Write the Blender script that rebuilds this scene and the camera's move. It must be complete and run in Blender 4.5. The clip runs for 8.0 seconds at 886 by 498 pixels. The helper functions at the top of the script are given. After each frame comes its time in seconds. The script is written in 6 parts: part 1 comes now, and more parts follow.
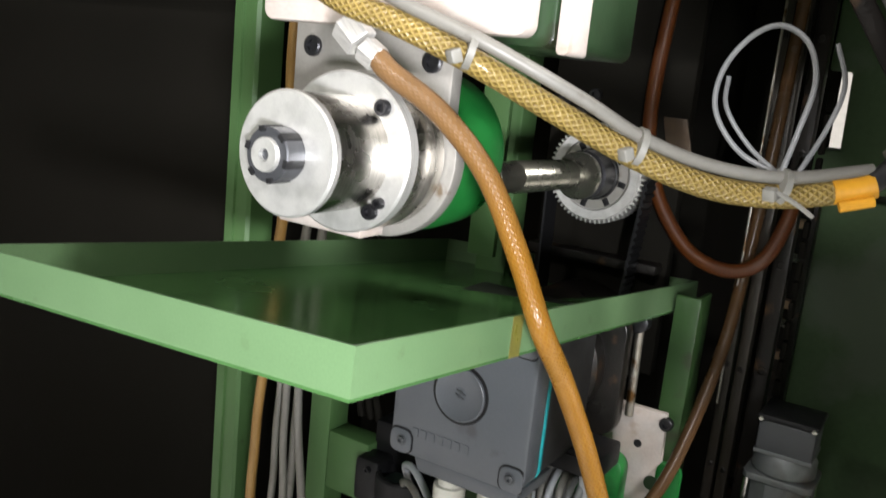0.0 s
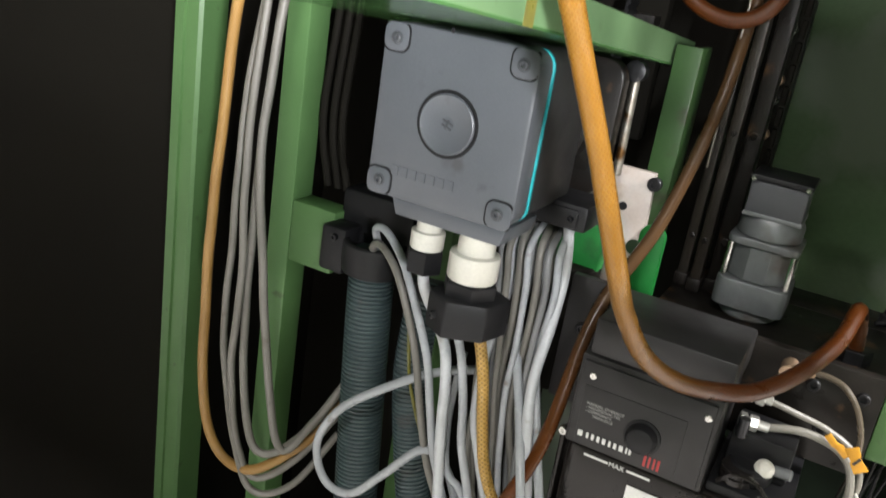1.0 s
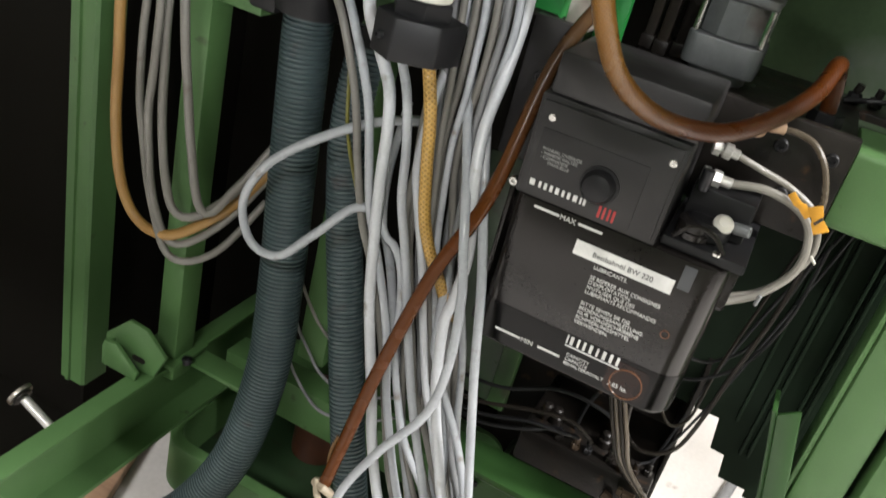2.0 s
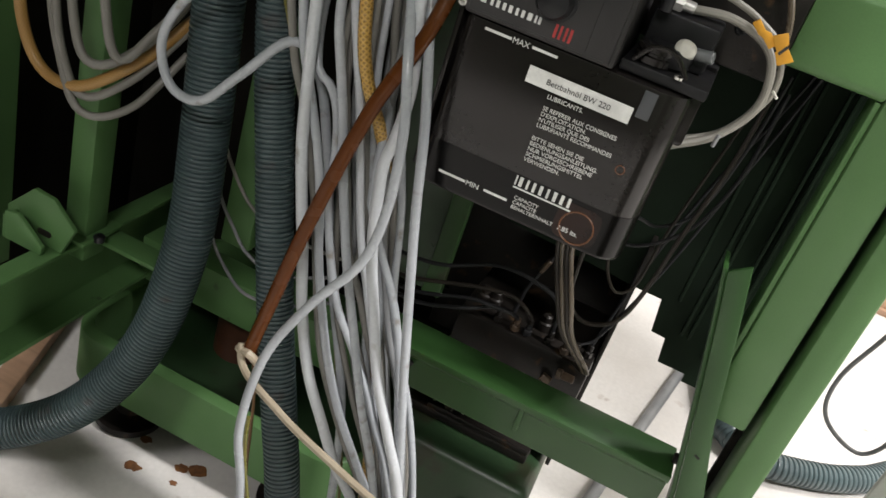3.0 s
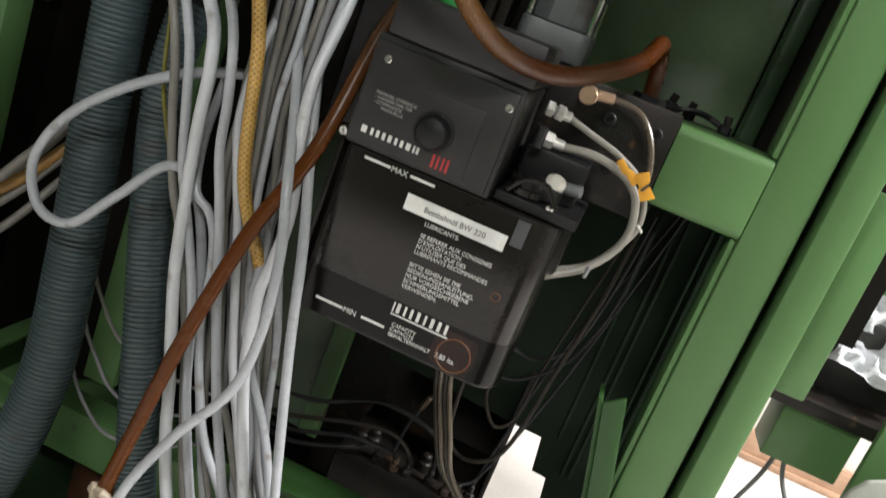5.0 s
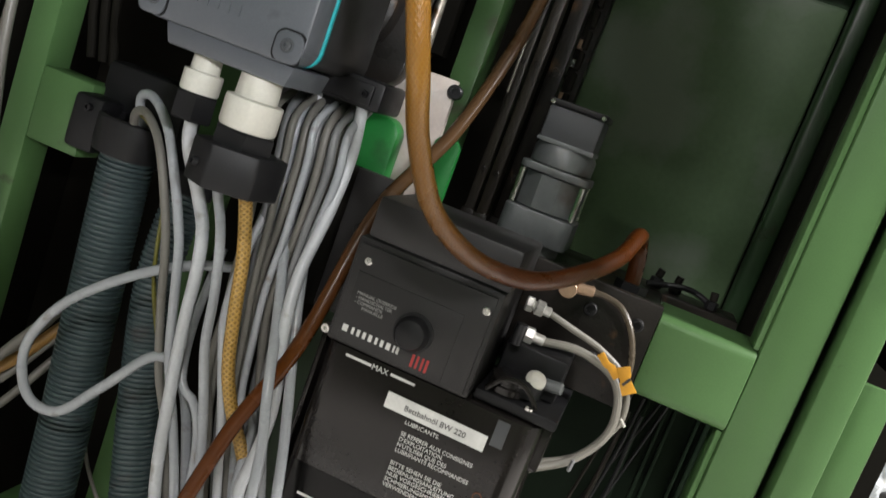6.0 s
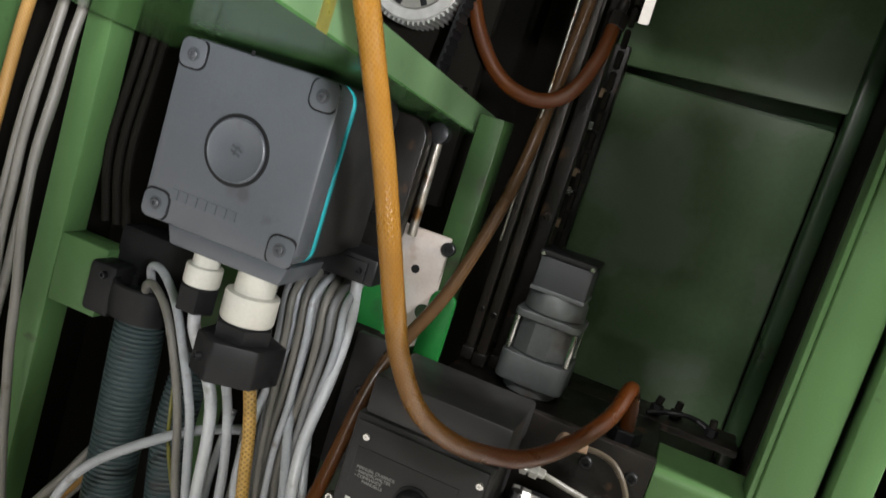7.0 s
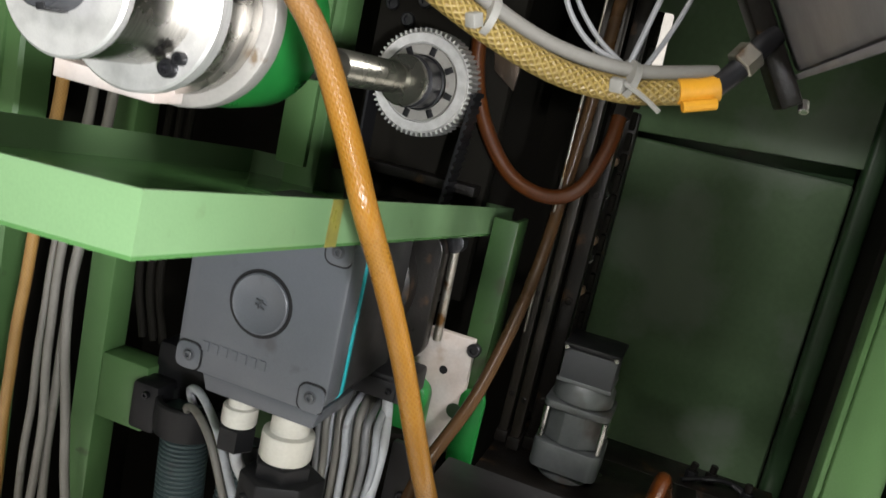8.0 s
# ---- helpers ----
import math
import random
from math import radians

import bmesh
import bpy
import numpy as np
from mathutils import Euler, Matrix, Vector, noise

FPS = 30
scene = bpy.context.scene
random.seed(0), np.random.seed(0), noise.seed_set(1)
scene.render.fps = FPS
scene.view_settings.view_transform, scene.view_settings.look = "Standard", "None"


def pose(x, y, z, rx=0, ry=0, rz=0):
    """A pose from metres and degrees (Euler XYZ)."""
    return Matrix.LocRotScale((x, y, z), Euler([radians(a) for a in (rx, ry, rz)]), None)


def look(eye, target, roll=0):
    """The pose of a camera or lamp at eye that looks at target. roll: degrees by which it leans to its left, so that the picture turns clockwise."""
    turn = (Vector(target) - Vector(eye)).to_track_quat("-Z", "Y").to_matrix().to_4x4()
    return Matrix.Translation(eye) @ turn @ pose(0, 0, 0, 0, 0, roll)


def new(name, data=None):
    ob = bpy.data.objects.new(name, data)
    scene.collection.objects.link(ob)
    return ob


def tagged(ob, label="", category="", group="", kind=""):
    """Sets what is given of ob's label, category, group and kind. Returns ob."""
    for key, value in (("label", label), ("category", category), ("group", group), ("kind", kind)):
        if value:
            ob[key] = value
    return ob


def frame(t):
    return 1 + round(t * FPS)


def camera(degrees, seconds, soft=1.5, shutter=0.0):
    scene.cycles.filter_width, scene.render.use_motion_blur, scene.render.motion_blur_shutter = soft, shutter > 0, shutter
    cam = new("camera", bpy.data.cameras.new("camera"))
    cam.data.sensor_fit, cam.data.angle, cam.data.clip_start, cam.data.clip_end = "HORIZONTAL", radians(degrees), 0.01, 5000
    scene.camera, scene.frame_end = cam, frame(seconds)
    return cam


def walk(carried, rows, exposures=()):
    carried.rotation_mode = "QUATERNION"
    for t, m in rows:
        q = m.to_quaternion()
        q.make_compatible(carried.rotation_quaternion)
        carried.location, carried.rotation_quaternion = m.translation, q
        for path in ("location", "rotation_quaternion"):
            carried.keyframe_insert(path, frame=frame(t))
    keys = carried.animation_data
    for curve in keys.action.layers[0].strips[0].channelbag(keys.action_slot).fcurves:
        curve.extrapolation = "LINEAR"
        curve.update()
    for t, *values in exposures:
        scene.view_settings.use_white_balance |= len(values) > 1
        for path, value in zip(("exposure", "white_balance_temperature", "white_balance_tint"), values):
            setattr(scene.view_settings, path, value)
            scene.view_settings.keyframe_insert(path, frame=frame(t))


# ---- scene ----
cam = camera(55.0, 8.0, shutter=0.22)
PATH = [
    (0, (0.254, 0.167, 1.286), (-0.75, 1.851, 0.89), 5.9),
    (0.2, (0.251, 0.168, 1.273), (-0.708, 1.860, 0.807), 6.8),
    (0.5, (0.237, 0.174, 1.236), (-0.672, 1.87, 0.691), 7.0),
    (0.7, (0.233, 0.181, 1.205), (-0.647, 1.871, 0.595), 8.1),
    (1, (0.223, 0.182, 1.148), (-0.597, 1.881, 0.483), 9.2),
    (1.2, (0.228, 0.190, 1.123), (-0.559, 1.887, 0.416), 10.5),
    (1.5, (0.231, 0.19, 1.082), (-0.499, 1.885, 0.31), 12.0),
    (1.7, (0.231, 0.191, 1.046), (-0.434, 1.894, 0.233), 13.7),
    (2, (0.219, 0.21, 1.024), (-0.343, 1.886, 0.088), 15.2),
    (2.2, (0.228, 0.219, 1.002), (-0.306, 1.876, 0.016), 15.9),
    (3.3, (0.242, 0.213, 0.889), (-0.091, 1.954, -0.039), 19.5),
    (3.5, (0.248, 0.216, 0.89), (-0.064, 1.976, -0.007), 19.3),
    (4, (0.263, 0.234, 0.861), (0.111, 2.023, -0.02), 20.1),
    (4.5, (0.257, 0.217, 0.86), (0.074, 2.043, 0.067), 21.4),
    (5, (0.255, 0.214, 0.882), (-0.036, 2.112, 0.322), 21.4),
    (5.2, (0.251, 0.212, 0.889), (-0.069, 2.128, 0.411), 21.4),
    (6.3, (0.259, 0.228, 0.995), (-0.221, 2.142, 0.671), 19.7),
    (6.5, (0.265, 0.216, 1.021), (-0.247, 2.124, 0.706), 19.5),
    (6.8, (0.243, 0.217, 1.067), (-0.245, 2.132, 0.746), 18.9),
    (7, (0.248, 0.214, 1.095), (-0.261, 2.12, 0.769), 17.6),
    (7.3, (0.233, 0.220, 1.141), (-0.277, 2.124, 0.801), 16.3),
    (7.5, (0.225, 0.214, 1.161), (-0.27, 2.118, 0.803), 15.2),
    (7.7, (0.238, 0.220, 1.187), (-0.312, 2.103, 0.797), 13.9),
    (8, (0.225, 0.213, 1.226), (-0.336, 2.087, 0.811), 12.6),
]
walk(cam, [(t, look(eye, target, roll)) for t, eye, target, roll in PATH],
     exposures=[(0, -0.55), (0.5, -0.15), (1, 0.1), (1.5, 0.48), (2, -0.02), (3.3, -0.56), (4, -0.54), (4.5, -0.48), (5, -0.34), (6.5, -0.42), (7, -0.35), (8, -0.42)])

# ---- world, lamps ----
world = bpy.data.worlds.new("workshop_air")
scene.world = world
world.use_nodes = True
world.node_tree.nodes["Background"].inputs["Color"].default_value = (0.75, 0.85, 1.0, 1)
world.node_tree.nodes["Background"].inputs["Strength"].default_value = 0.012
scene.view_settings.exposure = 0.0
LAMPS = [(0.5, -1.5, 66, 0.7, 0.25), (2.4, 0.75, 290, 1.3, 0.4), (-1.2, -1.6, 150, 1.0, 0.5), (1.5, 1.95, 110, 0.7, 0.5)]  # x, y, watts, width, depth
CEILING = 2.75


def lamp(x, y, watts, sx, sy):
    data = bpy.data.lights.new("tube_light", "AREA")
    data.shape, data.size, data.size_y, data.energy = "RECTANGLE", sx * 0.9, sy * 0.8, watts
    data.color = (1.0, 0.97, 0.96)
    ob = new("tube_light", data)
    ob.matrix_world = pose(x, y, CEILING - 0.09)
    return ob


for row in LAMPS:
    lamp(*row)
# an added, unseen key lamp that lights the machine from in front
KEY_LAMP, KEY_AIM, KEY_WATTS = (0.62, -0.15, 1.14), (-0.15, 0.6, 1.12), 46.0
added_key_light = new("added_key_light", bpy.data.lights.new("added_key_light", "AREA"))
added_key_light.data.size, added_key_light.data.energy, added_key_light.data.color = 0.12, KEY_WATTS, (0.97, 0.97, 1.0)
added_key_light.matrix_world = look(KEY_LAMP, KEY_AIM)

# ---- materials ----


def material(name, colour, rough=0.5, metal=0.0, second=None, scale=30.0, fine=350.0, bump=0.12, spots=None, spot_scale=14.0,
             spot_amount=0.35, coat=0.0, weave=None, streak=None, along=None, specular=0.5):
    m = bpy.data.materials.new(name)
    m.use_nodes = True
    nt = m.node_tree
    n, l = nt.nodes, nt.links
    b = n["Principled BSDF"]
    co = n.new("ShaderNodeTexCoord")
    second = second or tuple(c * 0.78 for c in colour)

    def noise_node(sc, detail=5, stretch=None):
        t = n.new("ShaderNodeTexNoise")
        t.inputs["Scale"].default_value, t.inputs["Detail"].default_value = sc, detail
        if stretch:
            mp = n.new("ShaderNodeMapping")
            mp.inputs["Scale"].default_value = stretch
            l.new(co.outputs["Object"], mp.inputs["Vector"])
            l.new(mp.outputs["Vector"], t.inputs["Vector"])
        else:
            l.new(co.outputs["Object"], t.inputs["Vector"])
        return t.outputs["Fac"]

    def mix(fac, a, c):
        x = n.new("ShaderNodeMix")
        x.data_type = "RGBA"
        l.new(fac, x.inputs[0])
        for s, v in ((x.inputs[6], a), (x.inputs[7], c)):
            if isinstance(v, tuple):
                s.default_value = (*v, 1)
            else:
                l.new(v, s)
        return x.outputs[2]

    def ramp(fac, lo, hi, a=0.0, c=1.0):
        r = n.new("ShaderNodeMapRange")
        r.inputs["From Min"].default_value, r.inputs["From Max"].default_value = lo, hi
        r.inputs["To Min"].default_value, r.inputs["To Max"].default_value = a, c
        l.new(fac, r.inputs["Value"])
        return r.outputs["Result"]

    broad, grain = noise_node(scale), noise_node(fine, 3)
    col = mix(ramp(broad, 0.35, 0.65), colour, second)
    col = mix(ramp(grain, 0.3, 0.75, 0, 0.25), col, tuple(c * 0.6 for c in colour))
    if streak:
        col = mix(ramp(noise_node(1.0, 4, streak), 0.45, 0.75, 0, 0.6), col, tuple(c * 0.45 for c in colour))
    if spots:
        col = mix(ramp(noise_node(spot_scale, 7), 0.66 - spot_amount * 0.3, 0.76 - spot_amount * 0.3), col, spots)
    height = grain
    if weave:
        # two crossing wound threads: (turns round, pitch along, depth, dark colour)
        sep = n.new("ShaderNodeSeparateXYZ")
        l.new(co.outputs["UV"], sep.inputs[0])

        def wound(sign):
            a = n.new("ShaderNodeMath")
            a.operation = "MULTIPLY"
            a.inputs[1].default_value = 2 * math.pi * weave[0] * sign
            l.new(sep.outputs["X"], a.inputs[0])
            c = n.new("ShaderNodeMath")
            c.operation = "MULTIPLY_ADD"
            c.inputs[1].default_value = 2 * math.pi / weave[1]
            l.new(sep.outputs["Y"], c.inputs[0])
            l.new(a.outputs[0], c.inputs[2])
            s = n.new("ShaderNodeMath")
            s.operation = "SINE"
            l.new(c.outputs[0], s.inputs[0])
            return s.outputs[0]

        both = n.new("ShaderNodeMath")
        both.operation = "MULTIPLY" if weave[2] > 0 else "MAXIMUM"
        l.new(wound(1), both.inputs[0])
        l.new(wound(-1), both.inputs[1])
        height = both.outputs[0]
        col = mix(ramp(height, -1, 1, 1, 0), col, weave[3])
    for reach in along or ():
        # (from, to, colour): another filling from a length on
        run = n.new("ShaderNodeSeparateXYZ")
        l.new(co.outputs["UV"], run.inputs[0])
        col = mix(ramp(run.outputs["Y"], reach[0], reach[1]), col, reach[2])
    l.new(col, b.inputs["Base Color"])
    l.new(ramp(broad, 0.3, 0.7, max(rough - 0.08, 0.03), min(rough + 0.1, 1)), b.inputs["Roughness"])
    b.inputs["Metallic"].default_value = metal
    b.inputs["Specular IOR Level"].default_value = specular
    b.inputs["Coat Weight"].default_value = coat
    b.inputs["Coat Roughness"].default_value = 0.12
    if bump:
        bp = n.new("ShaderNodeBump")
        bp.inputs["Strength"].default_value, bp.inputs["Distance"].default_value = bump, 0.002 if not weave else abs(weave[2])
        l.new(height, bp.inputs["Height"])
        l.new(bp.outputs["Normal"], b.inputs["Normal"])
    return m


GREEN = material("green_machine_paint", (0.082, 0.168, 0.061), 0.4, second=(0.070, 0.148, 0.051), scale=9, spots=(0.045, 0.07, 0.03), spot_scale=38, spot_amount=-0.05, bump=0.05, fine=600)
# GREEN darkened to hold the shade inside the machine.
GREEN_SHADED = material("shaded_green_paint", (0.026, 0.056, 0.024), 0.35, second=(0.018, 0.038, 0.016), scale=12, spots=(0.02, 0.025, 0.012), spot_scale=22, spot_amount=0.3, bump=0.06)
# GREEN lowered in tone for the weaker light on rear parts.
GREEN_DIMMED = material("dimmed_green_paint", (0.037, 0.083, 0.027), 0.38, second=(0.026, 0.06, 0.019), scale=11, spots=(0.03, 0.04, 0.018), spot_scale=26, spot_amount=0.12, bump=0.06)
# GREEN darkened for the low light on the beam and strut.
GREEN_BEAM = material("shaded_green_beam_paint", (0.025, 0.068, 0.018), 0.4, second=(0.021, 0.057, 0.015), scale=10, specular=0.4, spots=(0.02, 0.035, 0.014), spot_scale=30, spot_amount=-0.02, bump=0.05)
GREEN_WET = material("oil_wet_green_paint", (0.058, 0.145, 0.045), 0.2, second=(0.048, 0.122, 0.037), scale=9, bump=0.01, fine=200, coat=0.15)
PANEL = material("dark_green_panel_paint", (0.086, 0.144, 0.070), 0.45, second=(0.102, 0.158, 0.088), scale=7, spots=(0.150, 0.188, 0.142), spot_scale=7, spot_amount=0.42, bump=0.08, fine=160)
VIVID = material("vivid_green_paint", (0.014, 0.175, 0.032), 0.35, second=(0.011, 0.14, 0.027), scale=20, spots=(0.01, 0.05, 0.01), spot_amount=0.1, bump=0.04)
STEEL = material("ground_steel", (0.74, 0.73, 0.70), 0.36, 0.65, second=(0.64, 0.63, 0.61), scale=60, fine=900, bump=0.04, streak=(60, 900, 60))
STEEL_FACE = material("scuffed_steel_face", (0.66, 0.65, 0.63), 0.5, 0.3, second=(0.5, 0.49, 0.47), scale=90, fine=900, bump=0.1)
# Turned steel darker than the disc face, for the shading round the sides.
STEEL_TURNED = material("shaded_turned_steel", (0.46, 0.44, 0.40), 0.27, 1.0, second=(0.5, 0.48, 0.45), scale=50, fine=900, bump=0.03, streak=(60, 900, 60))
STEEL_OILED = material("oiled_steel_shaft", (0.24, 0.235, 0.20), 0.28, 0.9, second=(0.17, 0.165, 0.14), scale=40, bump=0.05)
STEEL_DULL = material("dull_bare_steel", (0.46, 0.44, 0.41), 0.45, 0.55, second=(0.38, 0.36, 0.33), scale=30, spots=(0.20, 0.15, 0.10), spot_scale=50, spot_amount=0.05, bump=0.08)
STEEL_DIRTY = material("stained_steel", (0.42, 0.40, 0.36), 0.4, 0.9, second=(0.3, 0.27, 0.22), scale=40, spots=(0.12, 0.06, 0.02), spot_scale=45, spot_amount=0.3, bump=0.1)
# Machine green taken almost to black to hold the web's shade.
GREEN_BLACK = material("shade_black_green_paint", (0.012, 0.022, 0.013), 0.45, second=(0.008, 0.014, 0.008), scale=12, bump=0.05, specular=0.3)
CHALK = material("bare_cast_plate", (0.55, 0.50, 0.465), 0.6, 0.1, second=(0.5, 0.42, 0.37), scale=35, spots=(0.40, 0.32, 0.26), spot_scale=30, spot_amount=0.1, bump=0.1)
DARKSTEEL = material("dark_steel", (0.05, 0.05, 0.055), 0.38, 0.8, second=(0.03, 0.03, 0.032), scale=50, bump=0.08)
GREYNUT = material("grey_locknut", (0.085, 0.088, 0.097), 0.42, 0.6, scale=60, bump=0.06)
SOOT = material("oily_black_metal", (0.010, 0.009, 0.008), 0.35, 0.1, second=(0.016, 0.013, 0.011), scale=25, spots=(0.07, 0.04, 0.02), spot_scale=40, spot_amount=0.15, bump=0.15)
# Near black with faint specular: unlit depth is put into the colour.
VOID = material("unlit_black", (0.0085, 0.0078, 0.0062), 0.75, 0.0, second=(0.0105, 0.0095, 0.0075), scale=4, bump=0.03, specular=0.25)
RUST = material("brown_rusty_steel", (0.085, 0.058, 0.038), 0.36, 0.3, second=(0.038, 0.029, 0.022), scale=30, streak=(90, 90, 3), bump=0.12)
RUST_STAIN = material("orange_brown_rust_stain", (0.20, 0.085, 0.025), 0.7, second=(0.11, 0.045, 0.018), scale=120, bump=0.1)
RUST_DARK = material("dark_red_rust", (0.060, 0.022, 0.010), 0.5, 0.1, second=(0.030, 0.013, 0.008), scale=22, bump=0.15)
PLASTIC = material("slate_grey_plastic", (0.094, 0.101, 0.113), 0.38, second=(0.08, 0.087, 0.098), scale=14, spots=(0.06, 0.06, 0.065), spot_scale=26, spot_amount=0.08, fine=800, bump=0.05)
PLASTIC_DARK = material("dark_slate_plastic", (0.06, 0.064, 0.07), 0.5, scale=14, fine=800, bump=0.05)
TEAL = material("teal_gasket", (0.01, 0.33, 0.36), 0.45, bump=0.02)
WHITE = material("white_nylon", (0.66, 0.645, 0.585), 0.4, second=(0.58, 0.56, 0.49), scale=40, spots=(0.5, 0.45, 0.3), spot_amount=0.12, bump=0.03)
BLACK = material("black_plastic", (0.009, 0.009, 0.010), 0.45, second=(0.013, 0.013, 0.014), scale=30, fine=700, bump=0.08)
GLOSSBLACK = material("smoked_tank_plastic", (0.011, 0.0095, 0.0088), 0.2, second=(0.014, 0.012, 0.011), scale=8, bump=0.01, coat=0.1)
OILFILL = material("oil_behind_smoked_plastic", (0.003, 0.0026, 0.0024), 0.2, scale=8, bump=0.01)
OIL_BROWN = material("brown_oil_behind_plastic", (0.018, 0.006, 0.0035), 0.2, second=(0.008, 0.004, 0.003), scale=30, bump=0.01)
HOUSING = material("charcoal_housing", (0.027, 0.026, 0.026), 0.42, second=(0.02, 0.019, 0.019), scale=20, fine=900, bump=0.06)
# Yellowed sheath, darkened as well for cables that get less light.
CABLE_OLD_DIM = material("yellowed_dim_cable_sheath", (0.19, 0.183, 0.165), 0.42, second=(0.15, 0.143, 0.125), scale=18, spots=(0.12, 0.11, 0.09), spot_scale=40, spot_amount=0.08, bump=0.02)
CABLE = material("grey_cable_sheath", (0.40, 0.42, 0.445), 0.27, second=(0.32, 0.338, 0.362), scale=18, spots=(0.2, 0.19, 0.17), spot_scale=40, spot_amount=0.08, bump=0.02)
CABLE_TUBE = material("grey_beige_tube", (0.21, 0.20, 0.175), 0.4, second=(0.165, 0.155, 0.13), scale=25, bump=0.02)
TUBE_BROWN = material("brown_nylon_tube", (0.085, 0.068, 0.048), 0.32, second=(0.06, 0.046, 0.03), scale=30, bump=0.02)
# Brown wire darkened to hold the shade under the tank.
CABLE_SHADED = material("shaded_brown_wire", (0.022, 0.018, 0.014), 0.4, second=(0.014, 0.011, 0.009), scale=40, bump=0.03)
CABLE_LIGHT = material("pale_grey_cable_sheath", (0.54, 0.562, 0.59), 0.3, second=(0.47, 0.485, 0.505), scale=18, spots=(0.3, 0.29, 0.27), spot_scale=40, spot_amount=0.05, bump=0.02)
CABLE_DARK = material("dark_grey_cable_sheath", (0.20, 0.205, 0.21), 0.42, second=(0.15, 0.155, 0.16), scale=18, bump=0.02)
BEIGE = material("beige_cable_sheath", (0.42, 0.36, 0.27), 0.5, second=(0.33, 0.27, 0.19), scale=25, bump=0.03)
CONDUIT = material("blue_grey_conduit", (0.054, 0.080, 0.084), 0.36, second=(0.044, 0.066, 0.070), scale=22, spots=(0.05, 0.05, 0.05), spot_scale=30, spot_amount=0.1, bump=0.03)
AMBER = material("amber_oil_hose", (0.24, 0.118, 0.018), 0.3, second=(0.19, 0.088, 0.010), scale=22, coat=0.15, specular=0.35, weave=(15, 0.0049, -0.0003, (0.19, 0.075, 0.005)), bump=0.35, along=[(0.16, 0.05, (0.15, 0.082, 0.034)), (0.40, 0.60, (0.052, 0.014, 0.002))])
AMBER_DARK = material("brown_oil_hose", (0.095, 0.030, 0.004), 0.4, second=(0.055, 0.017, 0.004), scale=22, specular=0.3, weave=(5, 0.009, 0.0003, (0.08, 0.022, 0.006)), bump=0.15)
TAN = material("golden_braided_hose", (0.56, 0.34, 0.085), 0.33, second=(0.48, 0.29, 0.07), scale=30, weave=(6, 0.0050, -0.0006, (0.21, 0.12, 0.028)), bump=0.6)
TAN_HOSE = material("tan_oil_hose", (0.36, 0.21, 0.065), 0.4, second=(0.30, 0.165, 0.045), scale=30, weave=(12, 0.0045, -0.0003, (0.24, 0.13, 0.035)), bump=0.2)
TAN_DULL = material("dull_orange_tube", (0.17, 0.085, 0.028), 0.45, second=(0.12, 0.06, 0.02), scale=30, bump=0.05)
BRASS = material("yellow_braided_sleeve", (0.28, 0.20, 0.053), 0.42, second=(0.21, 0.15, 0.038), scale=40, weave=(10, 0.0058, -0.0007, (0.14, 0.088, 0.018)), bump=0.8, coat=0.1)
COPPER = material("copper_brown_tube", (0.135, 0.049, 0.015), 0.36, second=(0.10, 0.035, 0.011), scale=30, bump=0.04)
PIPE = material("brown_oil_pipe", (0.075, 0.040, 0.018), 0.24, second=(0.05, 0.028, 0.013), scale=30, bump=0.03, specular=0.2, along=[(0.60, 0.76, (0.085, 0.024, 0.003))])
RAIL = material("oily_brown_rail", (0.034, 0.027, 0.020), 0.42, 0.2, second=(0.02, 0.017, 0.013), scale=30, streak=(90, 90, 3), bump=0.12)
FITTING = material("nickel_fitting", (0.7, 0.69, 0.66), 0.22, 1.0, scale=80, bump=0.03)
BRONZE = material("bronze_fitting", (0.50, 0.34, 0.23), 0.38, 0.6, scale=60, bump=0.05)
YELLOW = material("yellow_marker_sleeve", (0.72, 0.34, 0.02), 0.5, scale=60, bump=0.02)
TIE = material("grey_nylon_tie", (0.22, 0.215, 0.195), 0.45, second=(0.17, 0.165, 0.145), scale=40, bump=0.03)
# GREEN made paler for the strong light on the tray rims.
GREEN_RIM = material("lit_green_tray_paint", (0.118, 0.205, 0.098), 0.38, second=(0.10, 0.18, 0.082), scale=9, spots=(0.08, 0.13, 0.06), spot_scale=38, spot_amount=-0.03, bump=0.05, fine=600)
PRINT = material("white_print", (0.82, 0.82, 0.80), 0.5, bump=0)
PRINT_DIM = material("grey_print", (0.32, 0.32, 0.31), 0.5, bump=0)
RED = material("red_print", (0.42, 0.03, 0.03), 0.5, bump=0)
INK = material("black_ink", (0.03, 0.03, 0.03), 0.6, bump=0)
LABEL = material("white_label_tape", (0.82, 0.82, 0.80), 0.45, scale=60, bump=0)
STAIN = material("yellow_oil_stain", (0.17, 0.16, 0.03), 0.3, second=(0.13, 0.12, 0.03), scale=70, bump=0.02)
ALU = material("grey_cast_motor", (0.19, 0.20, 0.205), 0.45, 0.3, second=(0.13, 0.14, 0.145), scale=30, spots=(0.1, 0.09, 0.08), spot_amount=0.2, bump=0.06)
GREYBOX = material("grey_junction_box", (0.22, 0.21, 0.22), 0.5, second=(0.19, 0.18, 0.19), scale=15, bump=0.05)
FLOOR = material("worn_painted_concrete", (0.62, 0.60, 0.575), 0.45, second=(0.52, 0.495, 0.465), scale=5, fine=120, spots=(0.15, 0.065, 0.025), spot_scale=11, spot_amount=0.02, bump=0.12)
PLASTER = material("white_plaster", (0.62, 0.60, 0.56), 0.8, second=(0.56, 0.54, 0.5), scale=3, fine=80, bump=0.1)
